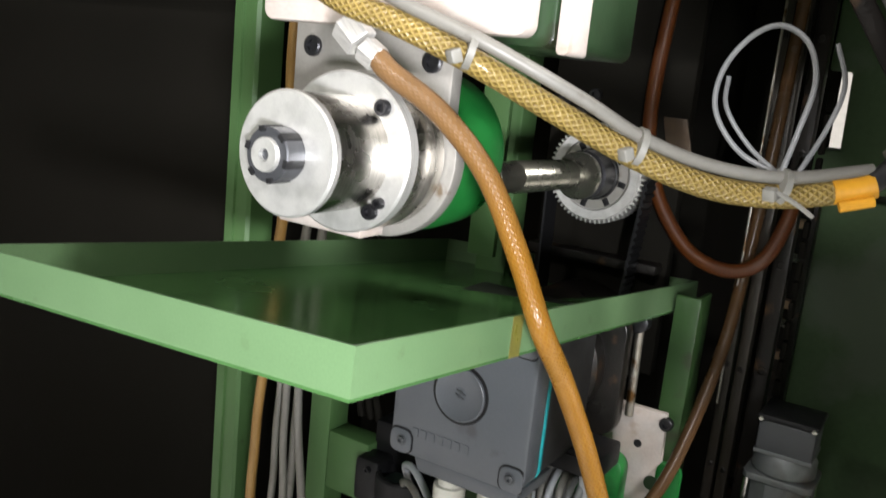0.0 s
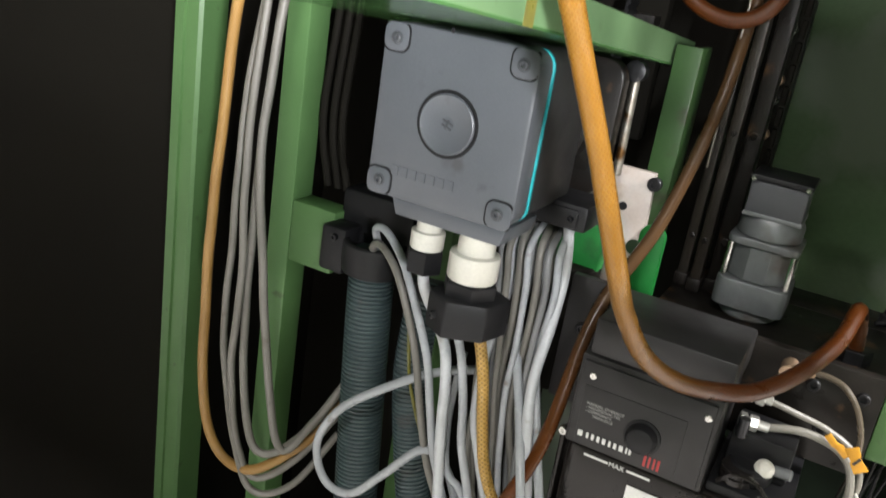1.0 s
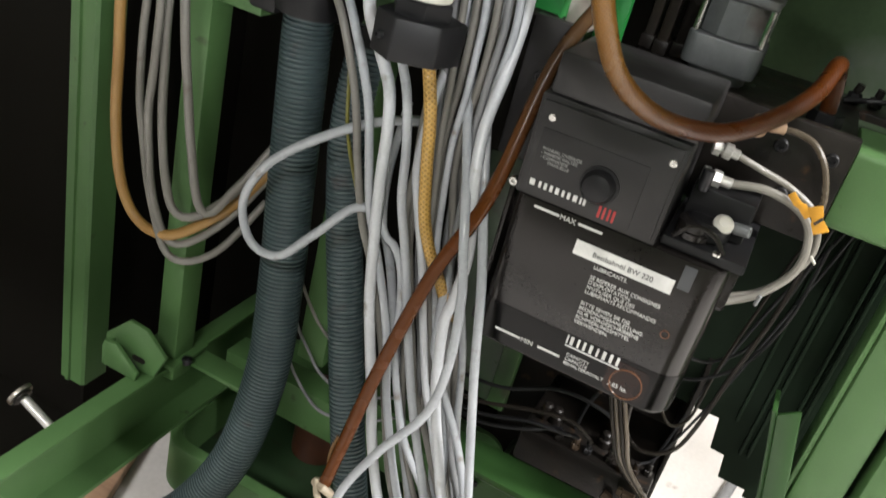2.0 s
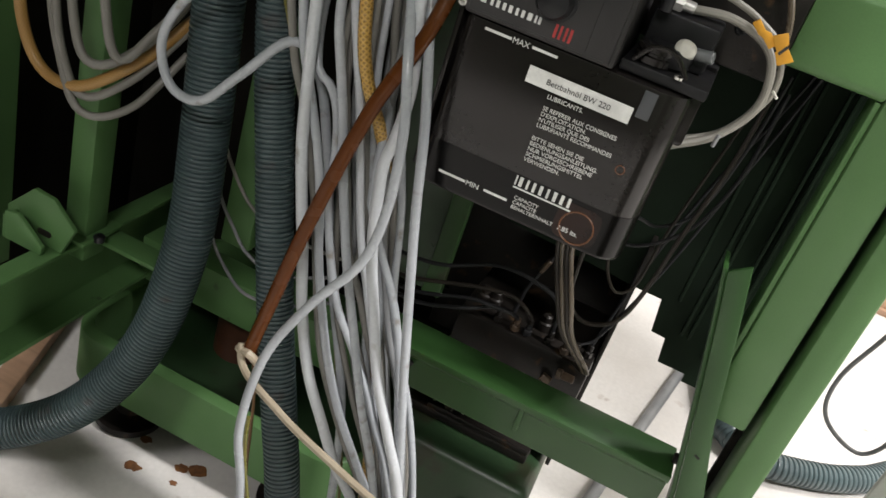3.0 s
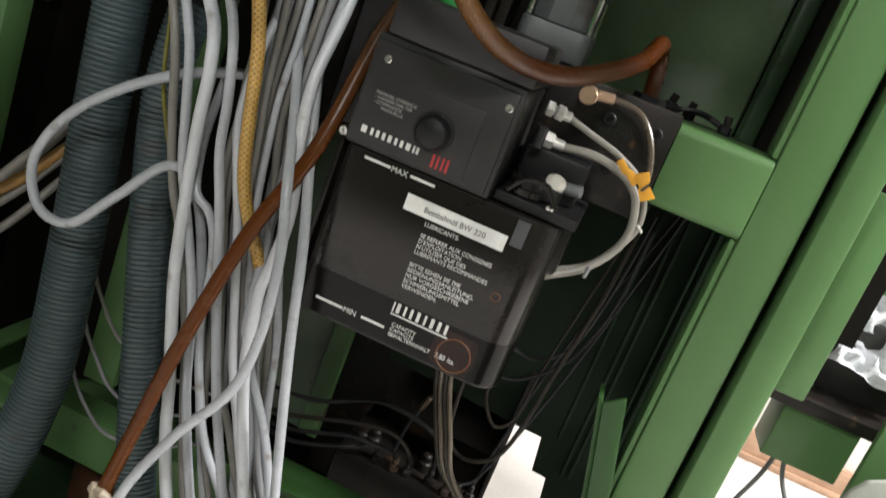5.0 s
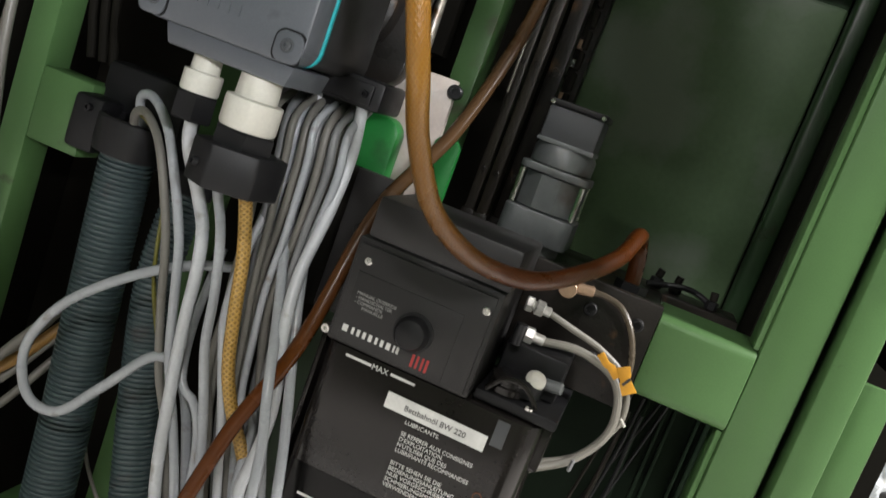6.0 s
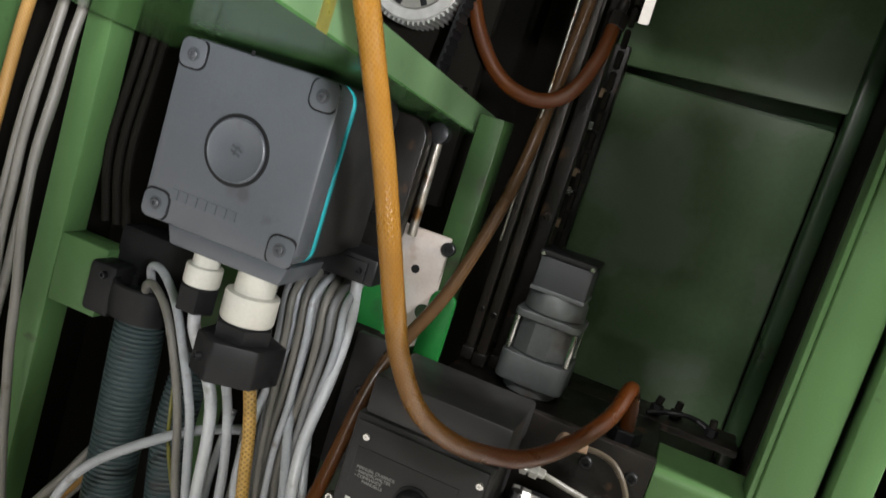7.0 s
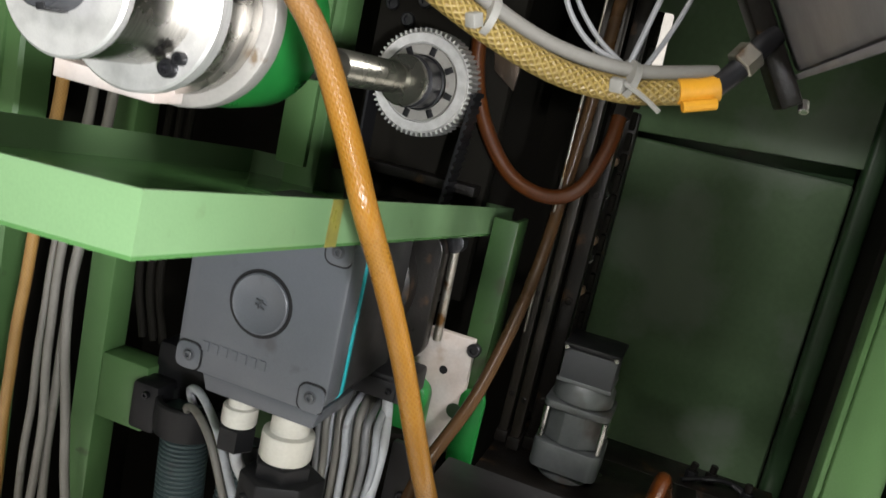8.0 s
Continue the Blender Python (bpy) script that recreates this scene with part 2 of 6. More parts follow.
# Dark grey chosen so the unseen walls bounce less light.
WALL = material("low_bounce_wall_grey", (0.20, 0.20, 0.19), 0.85, second=(0.17, 0.17, 0.16), scale=3, fine=80, bump=0.1)
WOOD = material("pale_wood", (0.46, 0.29, 0.19), 0.5, second=(0.34, 0.21, 0.13), scale=20, streak=(2, 80, 80), bump=0.08)
SHEET = material("pale_grey_green_sheet", (0.34, 0.35, 0.31), 0.16, second=(0.27, 0.29, 0.255), scale=3, spots=(0.2, 0.2, 0.18), spot_scale=18, spot_amount=0.02, bump=0.02, coat=0.3)
FILM = material("crumpled_clear_film", (0.72, 0.74, 0.76), 0.12, second=(0.5, 0.52, 0.55), scale=20, bump=0.6, fine=60)


def glow(name, colour, strength):
    m = bpy.data.materials.new(name)
    m.use_nodes = True
    b = m.node_tree.nodes["Principled BSDF"]
    b.inputs["Emission Color"].default_value, b.inputs["Emission Strength"].default_value = (*colour, 1), strength
    return m


# Specular cut on VOID and GREEN_BLACK keeps their unlit colours dark.
for m, level in ((VOID, 0.06), (GREEN_BLACK, 0.06), (SOOT, 0.25), (BLACK, 0.25), (GREEN, 0.3), (GREEN_DIMMED, 0.3), (PANEL, 0.3), (VIVID, 0.35), (CABLE_SHADED, 0.2), (HOUSING, 0.3), (GLOSSBLACK, 0.3), (OILFILL, 0.2), (OIL_BROWN, 0.25), (RUST, 0.3), (COPPER, 0.35)):
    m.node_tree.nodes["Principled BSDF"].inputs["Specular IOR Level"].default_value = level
DIFFUSER = glow("lamp_diffuser", (1, 0.97, 0.9), 3.0)

# ---- building blocks ----


def thing(name, at, label, category, group="", kind="", turn=(0, 0, 0)):
    ob = new(name)
    ob.empty_display_size = 0.02
    ob.matrix_basis = pose(*at, *turn)
    tagged(ob, label, category, group, kind)
    return ob


def mesh_of(name, bm, mat, smooth=35.0):
    me = bpy.data.meshes.new(name)
    bm.to_mesh(me)
    bm.free()
    me.polygons.foreach_set("use_smooth", [True] * len(me.polygons))
    me.set_sharp_from_angle(angle=radians(smooth))
    me.materials.append(mat)
    return me


def part(name, bm, mat, parent, label="", local=False, smooth=35.0):
    """One mesh object under a thing or a part. World coordinates, unless local."""
    ob = new(name, mesh_of(name, bm, mat, smooth))
    ob.parent = parent
    if parent.parent is None and not local and parent.type == "EMPTY":
        ob.matrix_parent_inverse = parent.matrix_basis.inverted()
    if label:
        ob["label"] = label
    return ob


def single(name, bm, mat, label, category, group="", kind="", smooth=35.0):
    return tagged(new(name, mesh_of(name, bm, mat, smooth)), label, category, group, kind)


def merge(bm, other):
    me = bpy.data.meshes.new("t")
    other.to_mesh(me)
    other.free()
    bm.from_mesh(me)
    bpy.data.meshes.remove(me)
    return bm


def both(*bms):
    out = bms[0]
    for b in bms[1:]:
        merge(out, b)
    return out


def block(x0, x1, y0, y1, z0, z1, bevel=0.002, segments=2):
    bm = bmesh.new()
    bmesh.ops.create_cube(bm, size=1, matrix=Matrix.Translation(((x0 + x1) / 2, (y0 + y1) / 2, (z0 + z1) / 2)) @ Matrix.Diagonal((x1 - x0, y1 - y0, z1 - z0, 1)))
    if bevel:
        bmesh.ops.bevel(bm, geom=bm.edges[:], offset=bevel, segments=segments, affect="EDGES", profile=0.5)
    return bm


def moved(bm, m):
    bmesh.ops.transform(bm, matrix=m, verts=bm.verts[:])
    return bm


def toward(a, b):
    """Axes at a whose z points to b."""
    a, b = Vector(a), Vector(b)
    return Matrix.Translation(a) @ (b - a).to_track_quat("Z", "Y").to_matrix().to_4x4()


def turned(profile, a, b, seg=32):
    """A solid of revolution from (radius, distance) pairs along the line from a towards b, closed at both ends."""
    bm, rings = bmesh.new(), []
    for r, d in profile:
        rings.append([bm.verts.new((r * math.cos(2 * math.pi * k / seg), r * math.sin(2 * math.pi * k / seg), d)) for k in range(seg)])
    for p, q in zip(rings, rings[1:]):
        for k in range(seg):
            bm.faces.new((p[k], p[(k + 1) % seg], q[(k + 1) % seg], q[k]))
    bm.faces.new(rings[0][::-1])
    bm.faces.new(rings[-1])
    return moved(bm, toward(a, b))


def rod(a, b, r, seg=20, chamfer=0.0006):
    d = (Vector(b) - Vector(a)).length
    return turned([(r - chamfer, 0), (r, chamfer), (r, d - chamfer), (r - chamfer, d)], a, b, seg)


def hexnut(a, b, r, chamfer=0.0008):
    return rod(a, b, r, 6, chamfer)


def prism(outline, axis, lo, hi, bevel=0.0015):
    """A plate with the given outline, extruded along an axis: outline in the other two coordinates, in order."""
    bm = bmesh.new()

    def put(p, h):
        v = (*p, h)
        return {"x": (h, p[0], p[1]), "y": (p[0], h, p[1]), "z": v}[axis]

    low, high = [bm.verts.new(put(p, lo)) for p in outline], [bm.verts.new(put(p, hi)) for p in outline]
    n = len(outline)
    bm.faces.new(low)
    bm.faces.new(high[::-1])
    for k in range(n):
        bm.faces.new((low[k], high[k], high[(k + 1) % n], low[(k + 1) % n]))
    bmesh.ops.recalc_face_normals(bm, faces=bm.faces[:])
    if bevel:
        bmesh.ops.bevel(bm, geom=bm.edges[:], offset=bevel, segments=2, affect="EDGES", profile=0.5)
    return bm


def rounded(x0, x1, z0, z1, r, seg=5):
    """The outline of a rectangle with round corners."""
    out = []
    for cx, cz, a in ((x1 - r, z1 - r, 0), (x0 + r, z1 - r, 90), (x0 + r, z0 + r, 180), (x1 - r, z0 + r, 270)):
        out += [(cx + r * math.cos(radians(a + 90 * k / seg)), cz + r * math.sin(radians(a + 90 * k / seg))) for k in range(seg + 1)]
    return out


def spline(points, step):
    """Even steps along a smooth line through the points."""
    p = [Vector(q) for q in points]
    p = [2 * p[0] - p[1]] + p + [2 * p[-1] - p[-2]]
    fine = []
    for a, b, c, d in zip(p, p[1:], p[2:], p[3:]):
        for k in range(24):
            t = k / 24
            fine.append(0.5 * (2 * b + (c - a) * t + (2 * a - 5 * b + 4 * c - d) * t * t + (3 * b - a - 3 * c + d) * t ** 3))
    fine.append(p[-2])
    runs = [0.0]
    for a, b in zip(fine, fine[1:]):
        runs.append(runs[-1] + (b - a).length)
    n = max(2, round(runs[-1] / step))
    out, k = [], 0
    for i in range(n + 1):
        s = runs[-1] * i / n
        while k < len(runs) - 2 and runs[k + 1] < s:
            k += 1
        f = (s - runs[k]) / max(runs[k + 1] - runs[k], 1e-9)
        out.append(fine[k].lerp(fine[k + 1], min(f, 1)))
    return out


def hose(points, radius, seg=12, step=0.007, profile=None, wander=0.0):
    """A tube along a smooth line. profile: radii that repeat from ring to ring. wander: a slight unevenness of its way."""
    line = spline(points, step)
    if wander:
        line = [p + wander * noise.noise_vector(p * 14 + Vector((len(points), radius * 900, 0))) * min(1, i / 6, (len(line) - 1 - i) / 6) for i, p in enumerate(line)]
    bm = bmesh.new()
    uv = bm.loops.layers.uv.new("UVMap")
    normal, rings, run = None, [], [0.0]
    for i, p in enumerate(line):
        ahead = (line[min(i + 1, len(line) - 1)] - line[max(i - 1, 0)]).normalized()
        normal = ahead.orthogonal() if normal is None else normal - ahead * normal.dot(ahead)
        normal.normalize()
        side = ahead.cross(normal)
        r = radius * (profile[i % len(profile)] if profile else 1)
        rings.append([bm.verts.new(p + r * (math.cos(2 * math.pi * k / seg) * normal + math.sin(2 * math.pi * k / seg) * side)) for k in range(seg)])
        if i:
            run.append(run[-1] + (p - line[i - 1]).length)
    for i, (p, q) in enumerate(zip(rings, rings[1:])):
        for k in range(seg):
            f = bm.faces.new((p[k], p[(k + 1) % seg], q[(k + 1) % seg], q[k]))
            for loop, (u, v) in zip(f.loops, ((k, run[i]), (k + 1, run[i]), (k + 1, run[i + 1]), (k, run[i + 1]))):
                loop[uv].uv = (u / seg, v)
    bm.faces.new(rings[0][::-1])
    bm.faces.new(rings[-1])
    return bm


def screw(name, at, r, parent, mat=None, d=(0, -1, 0), depth=0.004):
    """A socket screw head whose face looks along d."""
    a, d = Vector(at), Vector(d)
    bm = turned([(r * 0.98, -depth), (r, depth * 0.7), (r * 0.85, depth), (r * 0.5, depth), (r * 0.48, depth * 0.2), (0.0002, depth * 0.2)], a, a + d, 18)
    return part(name, bm, mat or DARKSTEEL, parent)


def writing(text, size, at, mat, parent, name="print", depth=0.00015, align="LEFT", wide=1.0, label="", tilt=0.0):
    """Words in the x-z plane, read from the front (-y)."""
    cu = bpy.data.curves.new("t", "FONT")
    cu.body, cu.size, cu.extrude, cu.align_x, cu.space_line = text, size * 0.9, depth, align, 0.955
    ob = new("t", cu)
    me = bpy.data.meshes.new_from_object(ob.evaluated_get(bpy.context.evaluated_depsgraph_get()))
    bpy.data.objects.remove(ob)
    bm = bmesh.new()
    bm.from_mesh(me)
    bpy.data.meshes.remove(me)
    moved(bm, Matrix.Translation(at) @ pose(0, 0, 0, 90, 0, 0) @ pose(0, 0, 0, 0, 0, tilt) @ Matrix.Diagonal((wide, 1, 1, 1)))
    return part(name, bm, mat, parent, label)


def bars(rows, at, mat, parent, name, height, gap, depth=0.0005, label=""):
    """Rows of plain bars, each row a list of (start, length), in the x-z plane."""
    for i, row in enumerate(rows):
        for s, w in row:
            part(name, block(at[0] + s, at[0] + s + w, at[1] - depth, at[1], at[2] - i * gap - height, at[2] - i * gap, 0), mat, parent, label)


def ring(x, y, z, r, thick):
    """A thin ring lying in the x-z plane."""
    return hose([(x + r * math.cos(radians(a)), y, z + r * math.sin(radians(a))) for a in range(0, 361, 30)], thick, 6, r * 0.26)


# ---- the workshop round the machine ----
def room():
    single("floor", block(-4.2, 4.2, -4.2, 4.2, -0.1, 0, 0), FLOOR, "worn pale painted concrete floor with rust stains", "floor", kind="structure")
    single("wall_north", block(-4.2, 4.2, 2.55, 2.75, 0, CEILING, 0), PLASTER, "white plastered workshop wall", "wall", kind="structure")
    # These three walls are out of view and darkened to cut bounced light.
    single("wall_south", block(-4.2, 4.2, -4.2, -4.0, 0, CEILING, 0), WALL, "unseen workshop wall, kept dark to bounce little light", "wall", kind="structure")
    single("wall_west", block(-4.4, -4.2, -4.2, 2.75, 0, CEILING, 0), WALL, "unseen workshop wall, kept dark to bounce little light", "wall", kind="structure")
    single("wall_east", block(4.2, 4.4, -4.2, 2.75, 0, CEILING, 0), WALL, "unseen workshop wall, kept dark to bounce little light", "wall", kind="structure")
    single("ceiling", block(-4.4, 4.4, -4.2, 2.75, CEILING, CEILING + 0.1, 0), PLASTER, "plain white workshop ceiling", "ceiling", kind="structure")
    single("baseboard", both(block(-4.2, 4.2, 2.527, 2.55, 0.0, 0.085, 0.004), block(-4.2, 4.2, 2.515, 2.55, 0.0, 0.018, 0.003)), WOOD, "pale wooden skirting board along the wall", "baseboard", kind="structure")
    for x, y, w, sx, sy in LAMPS:
        lt = thing("ceiling_light", (x, y, CEILING), "white ceiling light with a flat diffuser", "ceiling light", "ceiling lights")
        part("frame", both(block(x - sx / 2, x + sx / 2, y - sy / 2, y + sy / 2, CEILING - 0.05, CEILING - 0.001, 0.004)), PLASTER, lt)
        part("diffuser", block(x - sx * 0.47, x + sx * 0.47, y - sy * 0.44, y + sy * 0.44, CEILING - 0.07, CEILING - 0.052, 0.004), DIFFUSER, lt)


room()


# Head and stand invented to carry the added key light, out of view.
def added_key_lamp():
    wl = thing("added_key_lamp", (0.95, -0.60, 0), "unseen added key lamp, black, on a floor stand with a square white diffuser", "work lamp")
    m = look(KEY_LAMP, KEY_AIM)
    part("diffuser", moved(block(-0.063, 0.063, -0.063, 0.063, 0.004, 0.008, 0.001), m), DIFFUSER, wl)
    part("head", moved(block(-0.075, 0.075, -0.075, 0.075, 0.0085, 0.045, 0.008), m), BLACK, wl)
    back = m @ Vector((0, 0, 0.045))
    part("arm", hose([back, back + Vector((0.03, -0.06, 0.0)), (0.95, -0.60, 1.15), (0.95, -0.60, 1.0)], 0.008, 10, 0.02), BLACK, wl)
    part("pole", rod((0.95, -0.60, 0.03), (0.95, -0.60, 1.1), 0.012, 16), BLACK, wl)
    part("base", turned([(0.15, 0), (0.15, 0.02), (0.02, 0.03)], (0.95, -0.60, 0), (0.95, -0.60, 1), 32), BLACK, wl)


added_key_lamp()


# ---- the machine's frame ----
def machine_stand():
    fr = thing("machine_stand", (0, 1.0, 0), "green painted welded steel stand with posts and beams", "machine stand")
    # outer channel post with a folded lip
    lip = [(-0.548, 0.995), (-0.548, 0.954), (-0.5445, 0.950), (-0.535, 0.950), (-0.534, 0.9465), (-0.528, 0.9465), (-0.527, 0.950), (-0.508, 0.950), (-0.504, 0.954), (-0.504, 0.995), (-0.508, 0.995), (-0.508, 0.9545), (-0.544, 0.9545), (-0.544, 0.995)]
    part("outer_post", prism(lip, "z", 0.16, 1.45, 0), GREEN, fr, "green channel post with a folded lip")
    part("inner_post", block(-0.377, -0.345, 0.945, 0.983, 0.26, 1.45, 0.003), GREEN, fr)
    part("cross_bracket", both(block(-0.344, -0.283, 0.9435, 0.98, 0.775, 0.850, 0.003)), GREEN, fr)
    part("back_post", block(-0.232, -0.19, 1.06, 1.10, 0.3, 1.45, 0.003), GREEN, fr)
    part("slim_post", prism([(0.031, 1.008), (0.056, 1.008), (0.056, 1.05), (0.051, 1.05), (0.051, 1.016), (0.031, 1.016)], "z", 0.845, 1.095, 0.0008), GREEN_DIMMED, fr)
    part("upper_slim_post", prism([(-0.205, 1.03), (-0.205, 0.99), (-0.172, 0.99), (-0.172, 0.998), (-0.199, 0.998), (-0.199, 1.03)], "z", 1.095, 1.45, 0.0008), GREEN, fr)
    # side beam and the double post at the open side
    part("side_beam", prism(rounded(0.972, 1.06, 0.771, 0.846, 0.009), "x", 0.291, 0.3755, 0.0015), GREEN, fr, "square green beam end with rounded edges")
    part("front_post", block(0.376, 0.4205, 0.975, 1.02, 0.432, 1.45, 0.004), GREEN, fr)
    part("post_lip", block(0.3705, 0.3755, 0.979, 1.018, 0.447, 0.770, 0.001), GREEN, fr)
    part("post_lip", block(0.3705, 0.3755, 0.979, 1.018, 0.847, 1.45, 0.001), GREEN, fr)
    # Strip coloured near black for the shade in the gap.
    part("post_groove", block(0.421, 0.4285, 1.012, 1.02, 0.1, 1.45, 0.001), VOID, fr, "near-black strip for the shade between the posts")
    part("corner_post", block(0.429, 0.460, 0.970, 1.02, 0.0, 1.45, 0.004), GREEN, fr)
    part("corner_web", block(0.4605, 0.495, 1.0, 1.008, 0.655, 0.853, 0.002), GREEN, fr)
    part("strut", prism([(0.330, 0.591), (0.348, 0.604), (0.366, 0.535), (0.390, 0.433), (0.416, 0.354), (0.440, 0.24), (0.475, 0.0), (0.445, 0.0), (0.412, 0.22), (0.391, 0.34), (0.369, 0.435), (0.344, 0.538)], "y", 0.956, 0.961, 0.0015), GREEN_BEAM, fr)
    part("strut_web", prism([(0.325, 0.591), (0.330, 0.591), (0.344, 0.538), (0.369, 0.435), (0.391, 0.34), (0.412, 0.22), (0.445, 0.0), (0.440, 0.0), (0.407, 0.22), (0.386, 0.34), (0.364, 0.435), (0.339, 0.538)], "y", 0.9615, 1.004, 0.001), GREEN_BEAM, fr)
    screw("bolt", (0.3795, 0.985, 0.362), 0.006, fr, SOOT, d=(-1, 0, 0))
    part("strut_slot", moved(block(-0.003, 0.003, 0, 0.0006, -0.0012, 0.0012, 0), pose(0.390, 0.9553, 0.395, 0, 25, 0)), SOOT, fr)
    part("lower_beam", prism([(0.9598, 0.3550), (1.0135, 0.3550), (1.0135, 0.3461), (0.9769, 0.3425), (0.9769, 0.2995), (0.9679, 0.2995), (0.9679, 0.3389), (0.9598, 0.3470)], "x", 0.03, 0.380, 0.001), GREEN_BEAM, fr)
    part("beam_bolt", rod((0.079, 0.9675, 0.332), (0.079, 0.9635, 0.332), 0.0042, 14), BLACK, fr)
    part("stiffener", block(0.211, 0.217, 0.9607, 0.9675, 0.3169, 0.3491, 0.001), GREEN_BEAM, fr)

    # low rails at the closed side, with gussets
    part("low_rail", prism([(-0.345, 0.290), (-0.372, 0.290), (-0.372, 0.190), (-0.330, 0.190), (-0.330, 0.197), (-0.366, 0.197), (-0.366, 0.284), (-0.345, 0.284)], "y", 0.5, 1.2, 0.001), GREEN, fr)
    part("low_rail", prism([(1.105, 0.25), (1.06, 0.25), (1.06, 0.185), (1.068, 0.185), (1.068, 0.242), (1.105, 0.242)], "x", -0.344, 0.02, 0.001), GREEN, fr)
    part("rail_slot", block(-0.3662, -0.3655, 0.66, 0.768, 0.262, 0.273, 0), SOOT, fr)
    gs = part("gusset", prism([(-0.424, 0.291), (-0.424, 0.322), (-0.388, 0.359), (-0.360, 0.357), (-0.328, 0.329), (-0.345, 0.291)], "y", 0.905, 0.911, 0.001), GREEN, fr)
    part("slot", prism(rounded(-0.379, -0.359, 0.3045, 0.3125, 0.0038), "y", 0.9038, 0.9046, 0), SOOT, gs)
    part("gusset", prism([(-0.408, 0.2905), (-0.410, 0.327), (-0.391, 0.331), (-0.355, 0.302), (-0.357, 0.2905)], "y", 0.886, 0.892, 0.001), GREEN, fr)
    part("gusset_web", block(-0.412, -0.408, 0.886, 0.911, 0.2905, 0.3215, 0.0008), GREEN, fr)
    part("foot_plate", block(-0.40, -0.335, 0.93, 1.0, 0.2905, 0.297, 0.001), GREEN, fr)
    part("slotted_lug", block(-0.345, -0.255, 0.965, 1.0, 0.281, 0.287, 0.001), GREEN, fr)
    screw("bolt", (-0.333, 0.955, 0.297), 0.007, fr, d=(0, 0, 1))
    cs = part("clamp_screw", rod((-0.448, 0.80, 0.265), (-0.3725, 0.80, 0.231), 0.0062, 16), STEEL, fr, "bright clamp screw")
    part("screw_head", rod((-0.4575, 0.80, 0.2693), (-0.4525, 0.80, 0.267), 0.0165, 24), STEEL_DIRTY, cs)
    part("washer", rod((-0.4515, 0.80, 0.2666), (-0.4485, 0.80, 0.2653), 0.0125, 24), SOOT, cs)
    part("lock_nut", hexnut((-0.386, 0.80, 0.237), (-0.3765, 0.80, 0.2328), 0.0105), STEEL_DIRTY, cs)
    return fr


def cabinet():
    """The sheet-metal housing that closes the machine behind and above, with added light-blocking sheets."""
    cb = thing("machine_housing", (0, 1.3, 0), "dark green sheet metal housing behind the drive", "machine housing")
    # Near-black sheets give the darkness behind and beside the posts.
    part("back_sheet", block(-0.95, 0.100, 1.30, 1.305, 0.0, 1.45, 0.001), VOID, cb, "near-black back sheet standing in for unlit depth")
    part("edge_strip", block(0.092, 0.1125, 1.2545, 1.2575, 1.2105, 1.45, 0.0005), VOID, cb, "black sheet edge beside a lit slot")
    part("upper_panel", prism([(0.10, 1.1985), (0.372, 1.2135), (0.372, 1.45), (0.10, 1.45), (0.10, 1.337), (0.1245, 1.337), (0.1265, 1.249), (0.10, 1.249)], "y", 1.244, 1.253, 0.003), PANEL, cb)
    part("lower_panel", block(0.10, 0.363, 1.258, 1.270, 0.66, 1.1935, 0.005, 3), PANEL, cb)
    # Dark strip behind the gap gives the shadow under the upper panel.
    part("panel_recess", block(0.10, 0.363, 1.272, 1.276, 1.15, 1.25, 0.001), GREEN_SHADED, cb)
    part("panel_edge", block(0.364, 0.386, 1.228, 1.262, 0.40, 1.45, 0.006, 3), GREEN_SHADED, cb)
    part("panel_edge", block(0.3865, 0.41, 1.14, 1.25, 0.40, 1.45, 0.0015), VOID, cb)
    part("side_sheet", block(-1.9, -0.56, 1.0195, 1.0255, 0.002, 1.45, 0.001), VOID, cb, "side sheet coloured near black like the unlit void")
    # Unseen sheets added at the open side to stop lamp light.
    part("side_blocker", block(0.50, 0.506, 0.27, 0.65, 0.12, 1.45, 0.001), PANEL, cb, "unseen side sheet added to block light")
    part("upper_side_blocker", block(0.50, 0.506, 0.701, 0.90, 0.98, 1.45, 0.001), PANEL, cb)
    # Added closing sheet: stops side light reaching the panel and pump.
    part("side_sheet", block(0.497, 0.502, 1.01, 1.28, 0.86, 1.45, 0.001), VOID, cb, "dark sheet added to keep side light off the panel")
    # Unseen sheets added in front; the gaps between them shape the light.
    part("front_blocker", block(-0.45, 1.7, 0.05, 0.056, 0.62, 1.095, 0.001), PANEL, cb, "unseen front sheet added to keep light off the interior")
    part("upper_blocker", block(-1.9, -0.50, 0.05, 0.056, 1.0955, 1.85, 0.001), PANEL, cb)
    part("upper_blocker", block(-0.4995, -0.15, 0.05, 0.056, 1.0955, 1.55, 0.001), PANEL, cb)
    part("upper_blocker", block(0.500, 1.7, 0.05, 0.056, 1.0955, 1.40, 0.001), PANEL, cb)
    # Plate added over the floor so the dark void runs on downward.
    part("floor_plate", block(-1.9, -0.53, 0.35, 1.019, 0.002, 0.008, 0.001), VOID, cb, "near-black plate added to keep the floor dark")
    # Backing added so no bright wall shows through the panel gaps.
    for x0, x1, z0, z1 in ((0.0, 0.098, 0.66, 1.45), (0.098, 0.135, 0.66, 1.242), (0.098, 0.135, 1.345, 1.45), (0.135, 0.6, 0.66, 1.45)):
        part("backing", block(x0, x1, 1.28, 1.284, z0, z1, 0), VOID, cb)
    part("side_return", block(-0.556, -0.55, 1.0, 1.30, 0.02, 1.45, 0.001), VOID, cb)
